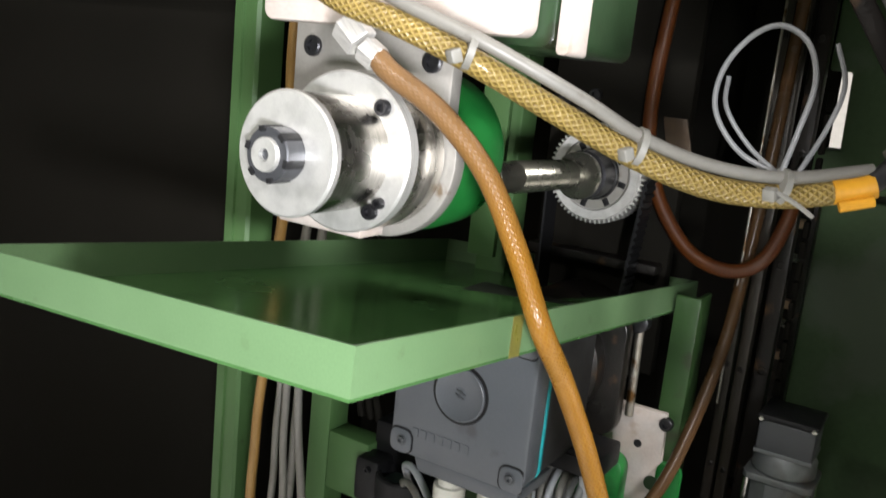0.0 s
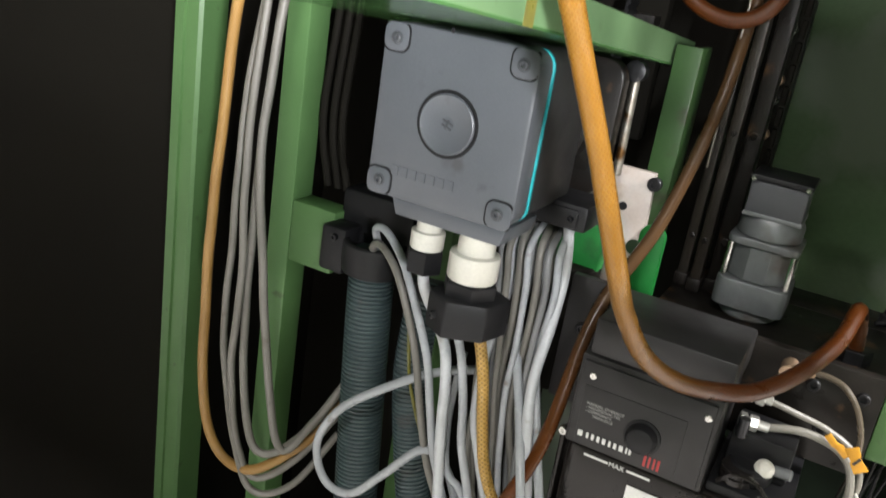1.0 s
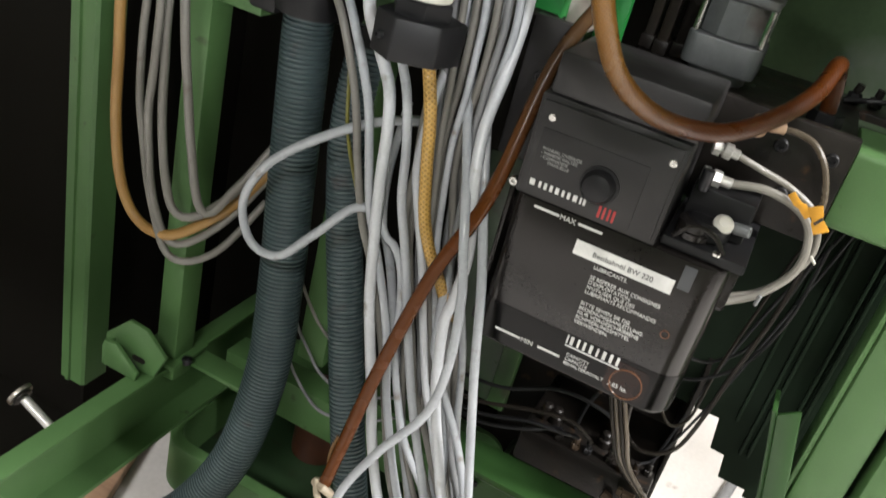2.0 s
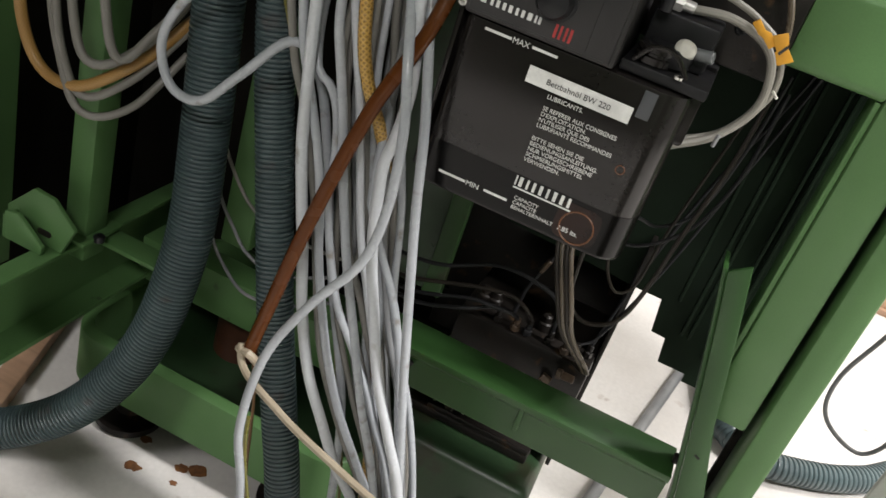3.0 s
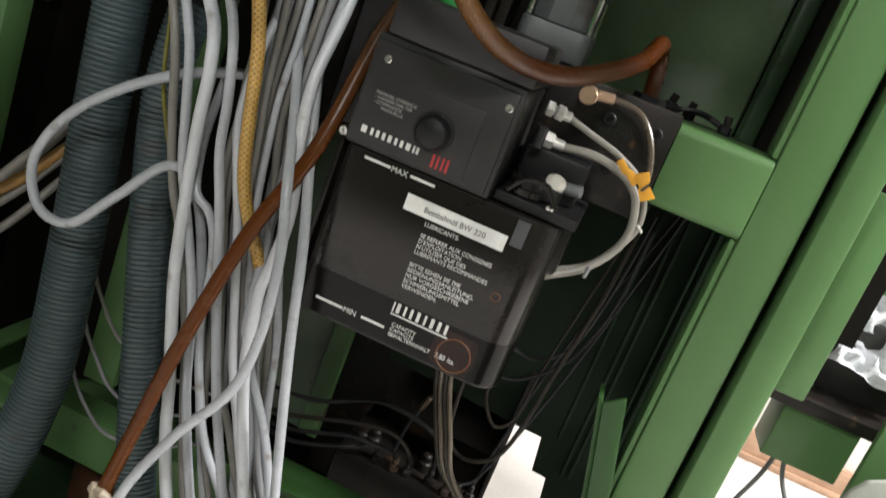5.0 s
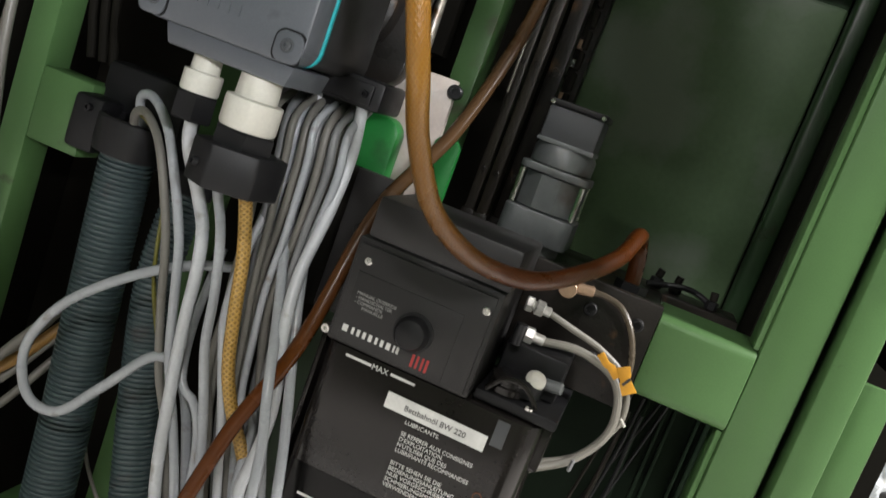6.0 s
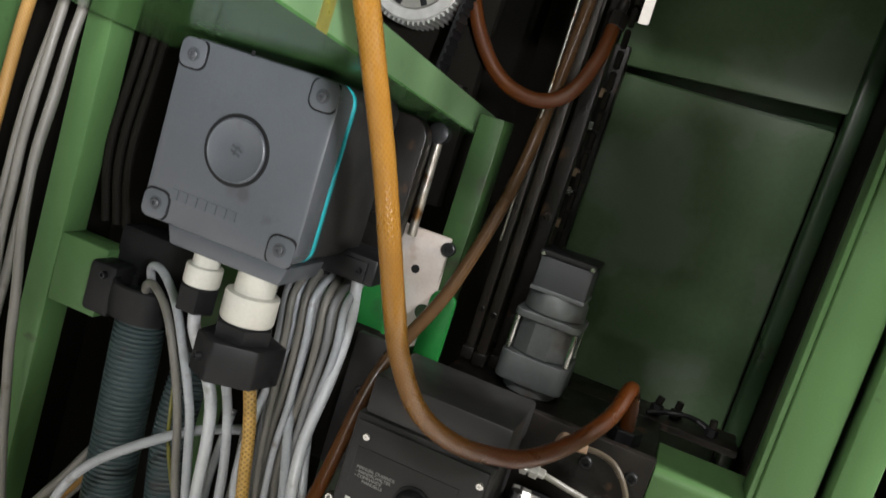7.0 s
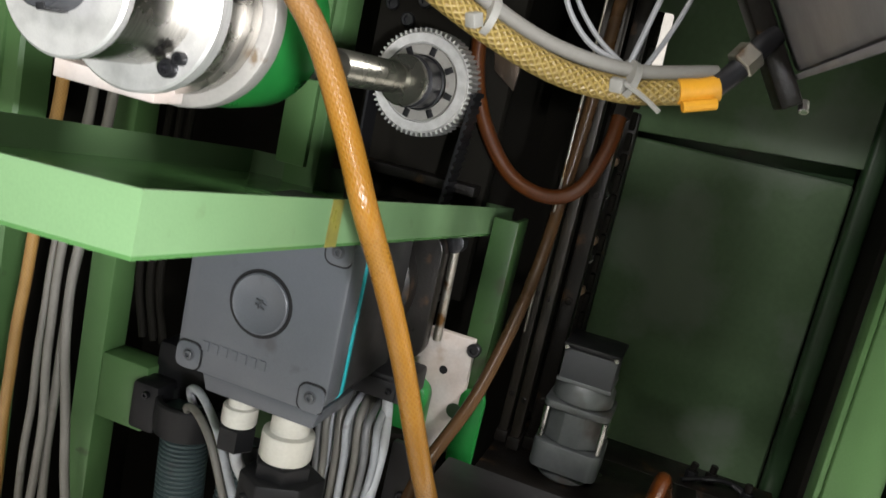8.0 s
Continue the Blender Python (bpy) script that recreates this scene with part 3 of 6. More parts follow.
    # Roof sheet out of view, sized to shade the upper interior.
    part("hood_sheet", block(-1.9, 0.62, 0.85, 1.32, 1.452, 1.46, 0.001), PANEL, cb)
    part("hood_lip", block(-1.9, 0.62, 0.85, 0.856, 1.43, 1.4515, 0.001), PANEL, cb)
    part("lower_back", block(0.02, 0.268, 1.27, 1.275, 0.19, 0.659, 0.001), SOOT, cb, "near-black back sheet standing in for unlit depth")
    part("green_web", block(-0.06, 0.030, 1.12, 1.126, 0.33, 0.70, 0.002), GREEN_SHADED, cb)
    part("green_flange", block(0.0305, 0.055, 1.112, 1.126, 0.33, 0.70, 0.002), GREEN_DIMMED, cb)
    # Web and ribs carry the shade behind the posts in their colour.
    part("side_web", prism([(0.10, 0.752), (0.10, 0.46), (0.274, 0.449), (0.302, 0.449), (0.308, 0.405), (0.326, 0.404), (0.331, 0.371), (0.366, 0.371), (0.366, 0.36), (0.457, 0.36), (0.457, 0.752)], "y", 1.137, 1.143, 0), GREEN_BLACK, cb, "green web with a stepped lower edge, coloured dark for shade")
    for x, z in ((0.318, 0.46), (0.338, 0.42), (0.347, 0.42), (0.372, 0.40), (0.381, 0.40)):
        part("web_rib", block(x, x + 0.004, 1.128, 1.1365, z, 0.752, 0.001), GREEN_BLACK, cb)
    return cb


def base():
    bs = thing("cast_plinth", (0, 1.1, 0), "green cast plinth with a hollowed top", "plinth")
    outer, inner = rounded(-0.372, 0.055, 0.955, 1.297, 0.05, 8), rounded(-0.355, 0.05, 0.972, 1.28, 0.036, 8)
    part("pan_floor", prism(inner, "z", 0.062, 0.07, 0), GREEN_SHADED, bs)
    bm = bmesh.new()
    rows = [[bm.verts.new((*p, z)) for p in ring] for ring, z in ((outer, 0.062), (outer, 0.143), (inner, 0.147), (inner, 0.066))]
    for p, q in zip(rows, rows[1:]):
        for k in range(len(p)):
            bm.faces.new((p[k], p[(k + 1) % len(p)], q[(k + 1) % len(p)], q[k]))
    bmesh.ops.recalc_face_normals(bm, faces=bm.faces[:])
    bmesh.ops.bevel(bm, geom=[e for e in bm.edges if e.is_manifold and e.calc_face_angle(0) > 0.6], offset=0.003, segments=2, affect="EDGES", profile=0.5)
    part("pan_wall", bm, GREEN, bs)
    part("pedestal", block(0.058, 0.262, 1.02, 1.265, 0.0, 0.19, 0.014, 4), GREEN_SHADED, bs, "cast pedestal with rounded edges, its green darkened for shade")
    part("raised_pad", block(0.182, 0.235, 1.013, 1.0195, 0.0, 0.138, 0.006, 3), GREEN_SHADED, bs)
    part("pad_bolt", both(hexnut((0.123, 1.085, 0.2055), (0.123, 1.085, 0.2135), 0.0075), rod((0.123, 1.085, 0.2137), (0.123, 1.085, 0.222), 0.0042, 14)), STEEL_DIRTY, bs, "bare hexagon bolt in the trough")
    part("trough_lip", block(0.098, 0.238, 1.0665, 1.0695, 0.2052, 0.2135, 0.001), SOOT, bs)
    part("trough", block(0.07, 0.24, 1.068, 1.3, 0.1905, 0.205, 0.003), SOOT, bs, "black oily trough")
    part("foot", turned([(0.043, 0), (0.047, 0.004), (0.047, 0.014), (0.02, 0.02), (0.018, 0.061)], (-0.285, 1.0, 0.0), (-0.285, 1.0, 1), 28), SOOT, bs, "round black levelling foot")
    part("foot", turned([(0.043, 0), (0.047, 0.004), (0.047, 0.014), (0.02, 0.02), (0.018, 0.061)], (-0.02, 1.0, 0.0), (-0.02, 1.0, 1), 28), SOOT, bs, "round black levelling foot")
    single("rusty_canister", turned([(0.036, 0), (0.039, 0.003), (0.039, 0.118), (0.037, 0.122), (0.034, 0.120), (0.033, 0.05)], (-0.215, 1.15, 0.0705), (-0.215, 1.15, 1), 28), RUST_DARK, "rusty brown open canister standing in the pan", "canister")
    # Small steel bits added to give the oily trough its glints.
    rnd = random.Random(12)
    chips = bmesh.new()
    for k in range(70):
        x, y, a, w = 0.082 + 0.148 * rnd.random(), 1.078 + 0.11 * rnd.random(), 360 * rnd.random(), 0.0016 + 0.0022 * rnd.random()
        merge(chips, moved(block(-w, w, -0.0008, 0.0008, 0.0, 0.0007 + 0.0012 * rnd.random(), 0), pose(x, y, 0.2052, 14 * rnd.random(), 10 * rnd.random(), a)))
    single("shine_bits", chips, STEEL_DIRTY, "small steel bits added as specks of shine in the trough", "chips", kind="stuff")
    for x, y, r in ((-0.222, 0.930, 0.012), (-0.170, 0.966, 0.010), (-0.150, 0.975, 0.013), (-0.238, 0.978, 0.008), (-0.163, 0.938, 0.006)):
        edge = [(x + r * (1 + 0.55 * noise.noise(Vector((math.cos(b) * 1.6, math.sin(b) * 1.6, x * 90)))) * math.cos(b), y + r * (0.7 + 0.5 * noise.noise(Vector((math.cos(b) * 1.6, math.sin(b) * 1.6, y * 70)))) * math.sin(b)) for b in (2 * math.pi * k / 22 for k in range(22))]
        single("rust_stain", prism(edge, "z", 0.0003, 0.0009, 0), RUST_STAIN, "brown rust stain on the painted floor", "stain", "rust stains by the pan")
    single("wooden_batten", moved(block(-0.017, 0.017, -0.30, 0.25, 0.0, 0.022, 0.002), pose(-0.475, 1.03, 0.0005, 0, 0, 20)), WOOD, "pale wooden batten lying on the floor under the rail", "batten")
    return bs


machine_stand()
cabinet()
base()


# ---- drip tray ----
def tray():
    W, D, H, T = 0.325, 0.625, 0.028, 0.0018
    tr = thing("drip_tray", (0.026, 0.477, 1.129), "light green painted sheet metal drip tray, sloping backwards", "drip tray", turn=(-5.8, -2.2, 0.0))
    part("tray_floor", block(-W, 0, 0, D, 0, T, 0), GREEN_WET, tr, "dark glossy tray floor wet with oil", local=True)
    part("front_rim", block(-W, 0, 0, T, T, H, 0), GREEN_RIM, tr, local=True)
    part("side_rim", block(-T, 0, T, D, T, H, 0), GREEN_RIM, tr, local=True)
    part("side_rim", block(-W, -W + T, T, D, T, H, 0), GREEN_RIM, tr, local=True)
    part("back_rim", block(-W + T, -T, D - T, D, T, H, 0), GREEN_RIM, tr, local=True)
    part("oil_run", block(0.0002, 0.0005, 0.168, 0.183, 0.0, H, 0), STAIN, tr, "yellow run of dried oil", local=True)
    return tr


tray()


# ---- spindle unit ----
def spindle():
    X, Z = -0.118, 1.227
    sp = thing("spindle_unit", (X, 0.62, Z), "bright steel spindle unit with a grey locknut on a green motor", "spindle")
    at = lambda y, dx=0, dz=0: (X + dx, y, Z + dz)
    part("shaft_end", turned([(0.0035, 0.005), (0.0042, 0.0), (0.0105, 0.0), (0.0112, 0.001), (0.0112, 0.02)], at(0.5615), at(1), 32), STEEL, sp)
    nut = turned([(0.0115, 0.0), (0.0168, 0.0), (0.0176, 0.0008), (0.0176, 0.0165)], at(0.5645), at(1), 40)
    part("locknut", nut, GREYNUT, sp, "grey slotted locknut")
    for k in range(6):
        a = radians(15 + 60 * k)
        part("locknut_slot", moved(block(-0.0026, 0.0026, -0.0005, 0.0165, -0.0022, 0.0012, 0.0003), Matrix.Translation(at(0.5638)) @ Matrix.Rotation(-a, 4, "Y") @ Matrix.Translation((0, 0, 0.0172))), BLACK, sp)
    part("front_disc", turned([(0.0125, 0.0), (0.040, 0.0), (0.0415, 0.0015), (0.0415, 0.006), (0.0405, 0.0075)], at(0.581), at(1), 64), STEEL, sp)
    part("sleeve", turned([(0.040, 0.0), (0.0403, 0.0), (0.0403, 0.052)], at(0.5887), at(1), 64), STEEL_TURNED, sp)
    part("flange", turned([(0.030, 0.0), (0.0555, 0.0), (0.057, 0.0015), (0.057, 0.011), (0.0555, 0.0125)], at(0.640), at(1), 64), STEEL, sp)
    part("flange_neck", turned([(0.050, 0.0), (0.052, 0.0), (0.052, 0.0213), (0.056, 0.022), (0.056, 0.033)], at(0.6527), at(1), 64), STEEL_TURNED, sp)
    for a in (46, -52, -40, 218):
        x, z = 0.0475 * math.cos(radians(a)), 0.0475 * math.sin(radians(a))
        screw("cap_screw", at(0.6395, x, z), 0.004 if a == -40 else 0.0058, sp, depth=0.005)
    part("lower_lug", prism([(-0.186, 1.178), (-0.108, 1.175), (-0.108, 1.165), (-0.186, 1.166)], "y", 0.655, 0.684, 0.001), CHALK, sp)
    arc = [(X + 0.0645 * math.cos(radians(a)), Z + 0.0645 * math.sin(radians(a))) for a in range(-118, 33, 6)]
    plate = prism([(-0.210, 1.245), (-0.155, 1.2), *arc, (-0.063, 1.345), (-0.210, 1.345)], "y", 0.688, 0.702, 0.0015)
    part("adapter_plate", plate, STEEL_DULL, sp)
    for x, z in ((-0.191, 1.299), (-0.080, 1.295)):
        screw("cap_screw", (x, 0.687, z), 0.008, sp, depth=0.003)
    part("motor_housing", turned([(0.058, 0.0), (0.062, 0.002), (0.0635, 0.03), (0.062, 0.062), (0.054, 0.074)], at(0.703), at(1), 56), VIVID, sp, "vivid green painted motor housing")
    part("upper_housing", prism(rounded(-0.06, 0.024, 1.309, 1.5, 0.008), "y", 0.66, 0.80, 0.003), GREEN_SHADED, sp)
    part("cover_plate", prism(rounded(-0.20, 0.014, 1.314, 1.5, 0.008), "y", 0.640, 0.657, 0.002), CHALK, sp, "pale bare metal cover plate")
    part("cover_plate", prism(rounded(0.0255, 0.034, 1.306, 1.5, 0.003), "y", 0.66, 0.69, 0.001), CHALK, sp, "pale bare metal cover plate")
    return sp


spindle()


def pulley_drive():
    X, Y, Z = -0.066, 1.0, 1.2045
    pd = thing("pulley_drive", (X, Y, Z), "toothed steel belt pulley on a splined shaft", "pulley")
    at = lambda y, dx=0, dz=0: (X + dx, y, Z + dz)
    part("shaft", rod((-0.081, 0.79, 1.207), (-0.070, 0.962, 1.205), 0.0136, 28), STEEL_OILED, pd, "grey steel shaft with a fine thread")
    part("shaft_thread", turned([(0.0137 + 0.0008 * (k % 2), 0.0014 * k) for k in range(74)], (-0.0785, 0.83, 1.2065), (-0.070, 0.962, 1.205), 28), STEEL_OILED, pd)
    part("collar", turned([(0.0150, 0.0), (0.0222, 0.0), (0.0235, 0.0012), (0.0235, 0.005), (0.0215, 0.0065), (0.0215, 0.012)], at(0.943), at(2), 48), STEEL_OILED, pd)
    part("hub", turned([(0.021, 0.0), (0.0245, 0.001), (0.0245, 0.028), (0.026, 0.029), (0.026, 0.034)], at(0.9553), at(2), 48), DARKSTEEL, pd)
    n, outline = 60, []
    for k in range(n):
        for f, r in ((0.0, 0.0515), (0.3, 0.0515), (0.42, 0.0480), (0.88, 0.0480)):
            a = 2 * math.pi * (k + f) / n
            outline.append((X + r * math.cos(a), Z + r * math.sin(a)))
    part("toothed_rim", prism(outline, "y", 0.992, 1.022, 0), STEEL, pd, "bright toothed rim")
    part("pulley_face", turned([(0.0372, 0.004), (0.0378, 0.0), (0.0465, -0.0005), (0.0475, 0.001), (0.0475, 0.004)], at(0.9885), at(2), 64), STEEL_FACE, pd)
    part("clamping_ring", turned([(0.0264, 0.003), (0.0266, 0.0), (0.0357, 0.0), (0.0362, 0.003)], at(0.9885), at(2), 64), STEEL_DULL, pd)
    for k in range(8):
        a = 2 * math.pi * (k + 0.3) / 8
        part("clamp_slot", moved(block(-0.0030, 0.0030, -0.0012, 0.0, 0.0272, 0.0352, 0.0004), Matrix.Translation(at(0.9885)) @ Matrix.Rotation(a, 4, "Y")), BLACK, pd)
    bt = thing("drive_belt", (X, 1.01, 1.1), "black toothed rubber drive belt", "belt")
    run = prism([(X + 0.052, Z), (X + 0.0545, Z), (X + 0.036, 0.99), (X + 0.0335, 0.99)], "y", 0.9925, 1.021, 0)
    part("belt_run", run, BLACK, bt)
    part("belt_run", prism([(X - 0.0545, Z), (X - 0.052, Z), (X - 0.048, 0.99), (X - 0.0505, 0.99)], "y", 0.9925, 1.021, 0), BLACK, bt)
    teeth = bmesh.new()
    for k in range(26):
        z = Z - 0.008 * k
        x = X + 0.0545 - 0.0185 * (Z - z) / (Z - 0.99)
        merge(teeth, block(x - 0.0003, x + 0.0018, 0.993, 1.0205, z - 0.002, z + 0.002, 0))
    part("belt_teeth", teeth, BLACK, bt)
    bk = thing("bearing_block", (-0.06, 1.06, 1.2), "near-black bearing plate behind the pulley, shade in its colour", "bearing block")
    # Void black keeps the plate as dark as its shade.
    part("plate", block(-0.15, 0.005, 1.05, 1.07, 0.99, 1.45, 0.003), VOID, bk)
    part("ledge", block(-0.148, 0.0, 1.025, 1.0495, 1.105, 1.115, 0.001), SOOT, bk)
    # Brown tone dims the scraper in place of shade.
    part("scraper", prism([(-0.022, 1.268), (0.003, 1.268), (0.012, 1.236), (0.0105, 1.215), (-0.013, 1.231)], "y", 1.0465, 1.0495, 0.0006), RUST, bk, "bare metal scraper plate, darkened for its shade")
    for x, z in ((-0.135, 1.275), (-0.115, 1.262), (-0.1, 1.283)):
        screw("cap_screw", (x, 1.049, z), 0.007, bk)


pulley_drive()


# ---- motor with its terminal box ----
def terminal_box():
    tb = thing("drive_motor", (-0.085, 0.9, 0.95), "slate grey drive motor with a square terminal box and teal gasket", "motor")
    x0, x1, z0, z1 = -0.158, -0.0165, 0.9375, 1.0855
    lid = part("lid", prism(rounded(x0, x1, z0, z1, 0.016), "y", 0.797, 0.825, 0.003), PLASTIC, tb)
    for cx, cz, sx, sz in ((x0 + 0.0135, z1 - 0.0135, 1, -1), (x1 - 0.0135, z1 - 0.0135, -1, -1), (x0 + 0.0135, z0 + 0.0135, 1, 1), (x1 - 0.0135, z0 + 0.0135, -1, 1)):
        lug = rounded(min(cx - sx * 0.0125, cx + sx * 0.0105), max(cx - sx * 0.0125, cx + sx * 0.0105), min(cz - sz * 0.0125, cz + sz * 0.0105), max(cz - sz * 0.0125, cz + sz * 0.0105), 0.0075)
        groove = [(cx + (px - cx) * 1.14, cz + (pz - cz) * 1.14) for px, pz in lug]
        groove = [(min(max(px, x0 + 0.0015), x1 - 0.0015), min(max(pz, z0 + 0.0015), z1 - 0.0015)) for px, pz in groove]
        part("boss_groove", prism(groove, "y", 0.7964, 0.7975, 0), BLACK, lid)
        part("screw_boss", prism(lug, "y", 0.7953, 0.7970, 0.0006), PLASTIC, lid)
        part("lid_screw", turned([(0.0056, 0.0), (0.0056, -0.0004), (0.0042, -0.0006), (0.004, -0.0024), (0.0032, -0.003), (0.0018, -0.003), (0.0014, -0.001)], (cx, 0.7955, cz), (cx, 2, cz), 18), PLASTIC_DARK, lid)
    c = (-0.088, 0.797, 1.012)
    far = (-0.088, 2, 1.012)
    part("cap_groove", turned([(0.0285, 0.001), (0.0285, -0.0003), (0.0255, -0.0004), (0.0253, 0.0005)], c, far, 48), BLACK, lid)
    part("cap", turned([(0.0252, 0.001), (0.0252, -0.0022), (0.0240, -0.0028), (0.0225, -0.0020), (0.012, -0.0004), (0.0005, 0.0004)], c, far, 48), PLASTIC, lid)
    part("cap_mark", moved(both(block(-0.005, 0.005, -0.0012, 0, 0.0012, 0.0028, 0.0003), block(-0.004, 0.005, -0.0012, 0, -0.0028, -0.0012, 0.0003), block(-0.001, 0.001, -0.0012, 0, -0.004, 0.004, 0.0003)), pose(-0.088, 0.7965, 1.012, 0, 20, 0)), PLASTIC_DARK, lid)
    bars([[(0.009 * k, 0.0062) for k in range(7)]], (-0.134, 0.797, 0.9665), PLASTIC, lid, "raised_mark", 0.008, 0.01, 0.0009)
    bars([[(0.0, 0.003)]], (-0.097, 0.797, 1.0885), BLACK, lid, "lid_notch", 0.004, 0.01, 0.0005)
    part("gasket", prism(rounded(x0 + 0.001, x1 + 0.0005, z0 + 0.001, z1 - 0.001, 0.015), "y", 0.8255, 0.8290, 0.0004), TEAL, tb)
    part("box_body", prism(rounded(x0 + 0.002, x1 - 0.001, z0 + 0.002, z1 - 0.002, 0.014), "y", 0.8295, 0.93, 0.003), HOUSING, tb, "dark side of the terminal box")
    part("gland_plate", prism([(-0.134, 0.938), (-0.022, 0.938), (-0.026, 0.922), (-0.128, 0.922)], "y", 0.802, 0.87, 0.002), PLASTIC, tb)
    part("motor_body", turned([(0.06, 0), (0.066, 0.004), (0.066, 0.17), (0.06, 0.175)], (-0.08, 0.9305, 1.015), (-0.08, 2, 1.015), 48), SOOT, tb)
    part("motor_flange", prism(rounded(-0.14, 0.004, 0.945, 1.075, 0.02), "y", 0.955, 0.975, 0.002), SOOT, tb)
    part("cable_boot", block(-0.108, -0.024, 0.922, 0.992, 0.902, 0.946, 0.009, 3), BLACK, tb, "black cable boot")
    part("tie_rod", rod((0.008, 0.985, 0.965), (0.006, 0.985, 1.074), 0.0045, 16), STEEL_DIRTY, tb)
    part("tie_rod_end", turned([(0.008, 0), (0.010, 0.001), (0.010, 0.014), (0.008, 0.015)], (0.007, 0.972, 1.066), (0.007, 0.992, 1.066), 20), DARKSTEEL, tb)
    return tb


terminal_box()


def gland(x, y, top, r, group):
    g = thing("cable_gland", (x, y, top), "white nylon cable gland with a black clamping nut", "cable gland", group)
    part("body", turned([(r * 0.72, 0), (r * 0.75, r * 0.75), (r * 0.98, r * 0.8), (r, r * 0.9), (r, r * 1.75), (r * 0.94, r * 1.85)], (x, y, top), (x, y, 0), 28), WHITE, g)
    part("nut", hexnut((x, y, top - r * 1.87), (x, y, top - r * 3.3), r * 1.12, 0.0015), BLACK, g)
    return g


gland(-0.104, 0.825, 0.9215, 0.0155, "glands under the terminal box")
big = gland(-0.054, 0.822, 0.9215, 0.0225, "glands under the terminal box")
part("clamp_body", prism([(-0.083, 0.833), (-0.0825, 0.801), (-0.058, 0.786), (-0.026, 0.803), (-0.018, 0.836), (-0.05, 0.856)], "z", 0.832, 0.866, 0.002), BLACK, big)
screw("clamp_screw", (-0.071, 0.7935, 0.848), 0.0038, big, BLACK, d=(-0.52, -0.85, 0))


def cast_bracket():
    cbk = thing("cast_bracket", (0.02, 1.0, 0.86), "pale cast bracket plate with round holes, bolted to the post", "bracket")
    part("plate", prism([(-0.07, 0.972), (0.043, 0.972), (0.045, 0.90), (0.040, 0.86), (0.012, 0.84), (-0.01, 0.86), (-0.02, 0.925), (-0.07, 0.955)], "y", 0.999, 1.007, 0.001), CHALK, cbk)
    part("hole", turned([(0.0043, 0), (0.0043, 0.0006)], (0.018, 0.9982, 0.933), (0.018, 0, 0.933), 20), BLACK, cbk)
    screw("bolt", (0.044, 0.9985, 0.962), 0.007, cbk)
    part("hole", turned([(0.008, 0), (0.008, 0.0006)], (0.038, 0.9982, 0.895), (0.038, 0, 0.895), 24), GREEN_SHADED, cbk)
    gm = thing("green_gearbox", (-0.02, 1.0, 0.87), "vivid green painted gear housing under the motor", "gearbox")
    part("housing", prism(rounded(-0.07, 0.013, 0.848, 0.920, 0.016), "y", 0.975, 0.9985, 0.004), VIVID, gm)
    part("lug", prism(rounded(0.040, 0.067, 0.835, 0.921, 0.010), "y", 0.9985, 1.006, 0.002), VIVID, gm)
    return cbk


cast_bracket()


def guide_rails():
    for x, y, w, m in ((0.076, 1.085, 0.010, RAIL), (0.092, 1.075, 0.011, RAIL), (0.110, 1.09, 0.016, SOOT)):
        gr = thing("guide_rail", (x, y, 0.842), "oily brown steel guide rail standing upright", "rail", "guide rails")
        part("bar", block(x - w / 2, x + w / 2, y, y + 0.02, 0.842, 1.45, 0.0015), m, gr)
        part("wiper", block(x - w / 2 - 0.002, x + w / 2 + 0.002, y - 0.003, y + 0.022, 0.8425, 0.857, 0.002), SOOT, gr)
        for k in range(5):
            z = 0.90 + 0.115 * k
            part("rail_screw", turned([(w * 0.33, 0), (w * 0.33, 0.0006), (w * 0.2, 0.0012), (w * 0.18, 0.0004)], (x, y, z), (x, y - 1, z), 12), SOOT, gr)
    single("guide_strip", block(0.0775, 0.0795, 1.052, 1.056, 0.98, 1.45, 0.0005), STEEL_DIRTY, "narrow bright steel strip on the rails", "strip")
    rb = thing("oil_distributor", (0.1, 1.235, 1.06), "row of small oil fittings on a dark bar", "distributor")
    part("bar", block(0.099, 0.118, 1.236, 1.258, 0.86, 1.22, 0.002), SOOT, rb)
    for k, z in enumerate((1.16, 1.12, 1.063, 1.04, 1.0)):
        part("fitting", hexnut((0.103, 1.235, z), (0.103, 1.222, z), 0.006), FITTING if k % 2 else BRONZE, rb)
    chain = thing("drag_chain", (0.12, 1.1, 1.1), "black link chain hanging beside the rails", "chain")
    for k in range(16):
        part("link", block(0.121, 0.127, 1.115, 1.127, 0.96 + 0.022 * k, 0.979 + 0.022 * k, 0.002), VOID, chain)


guide_rails()


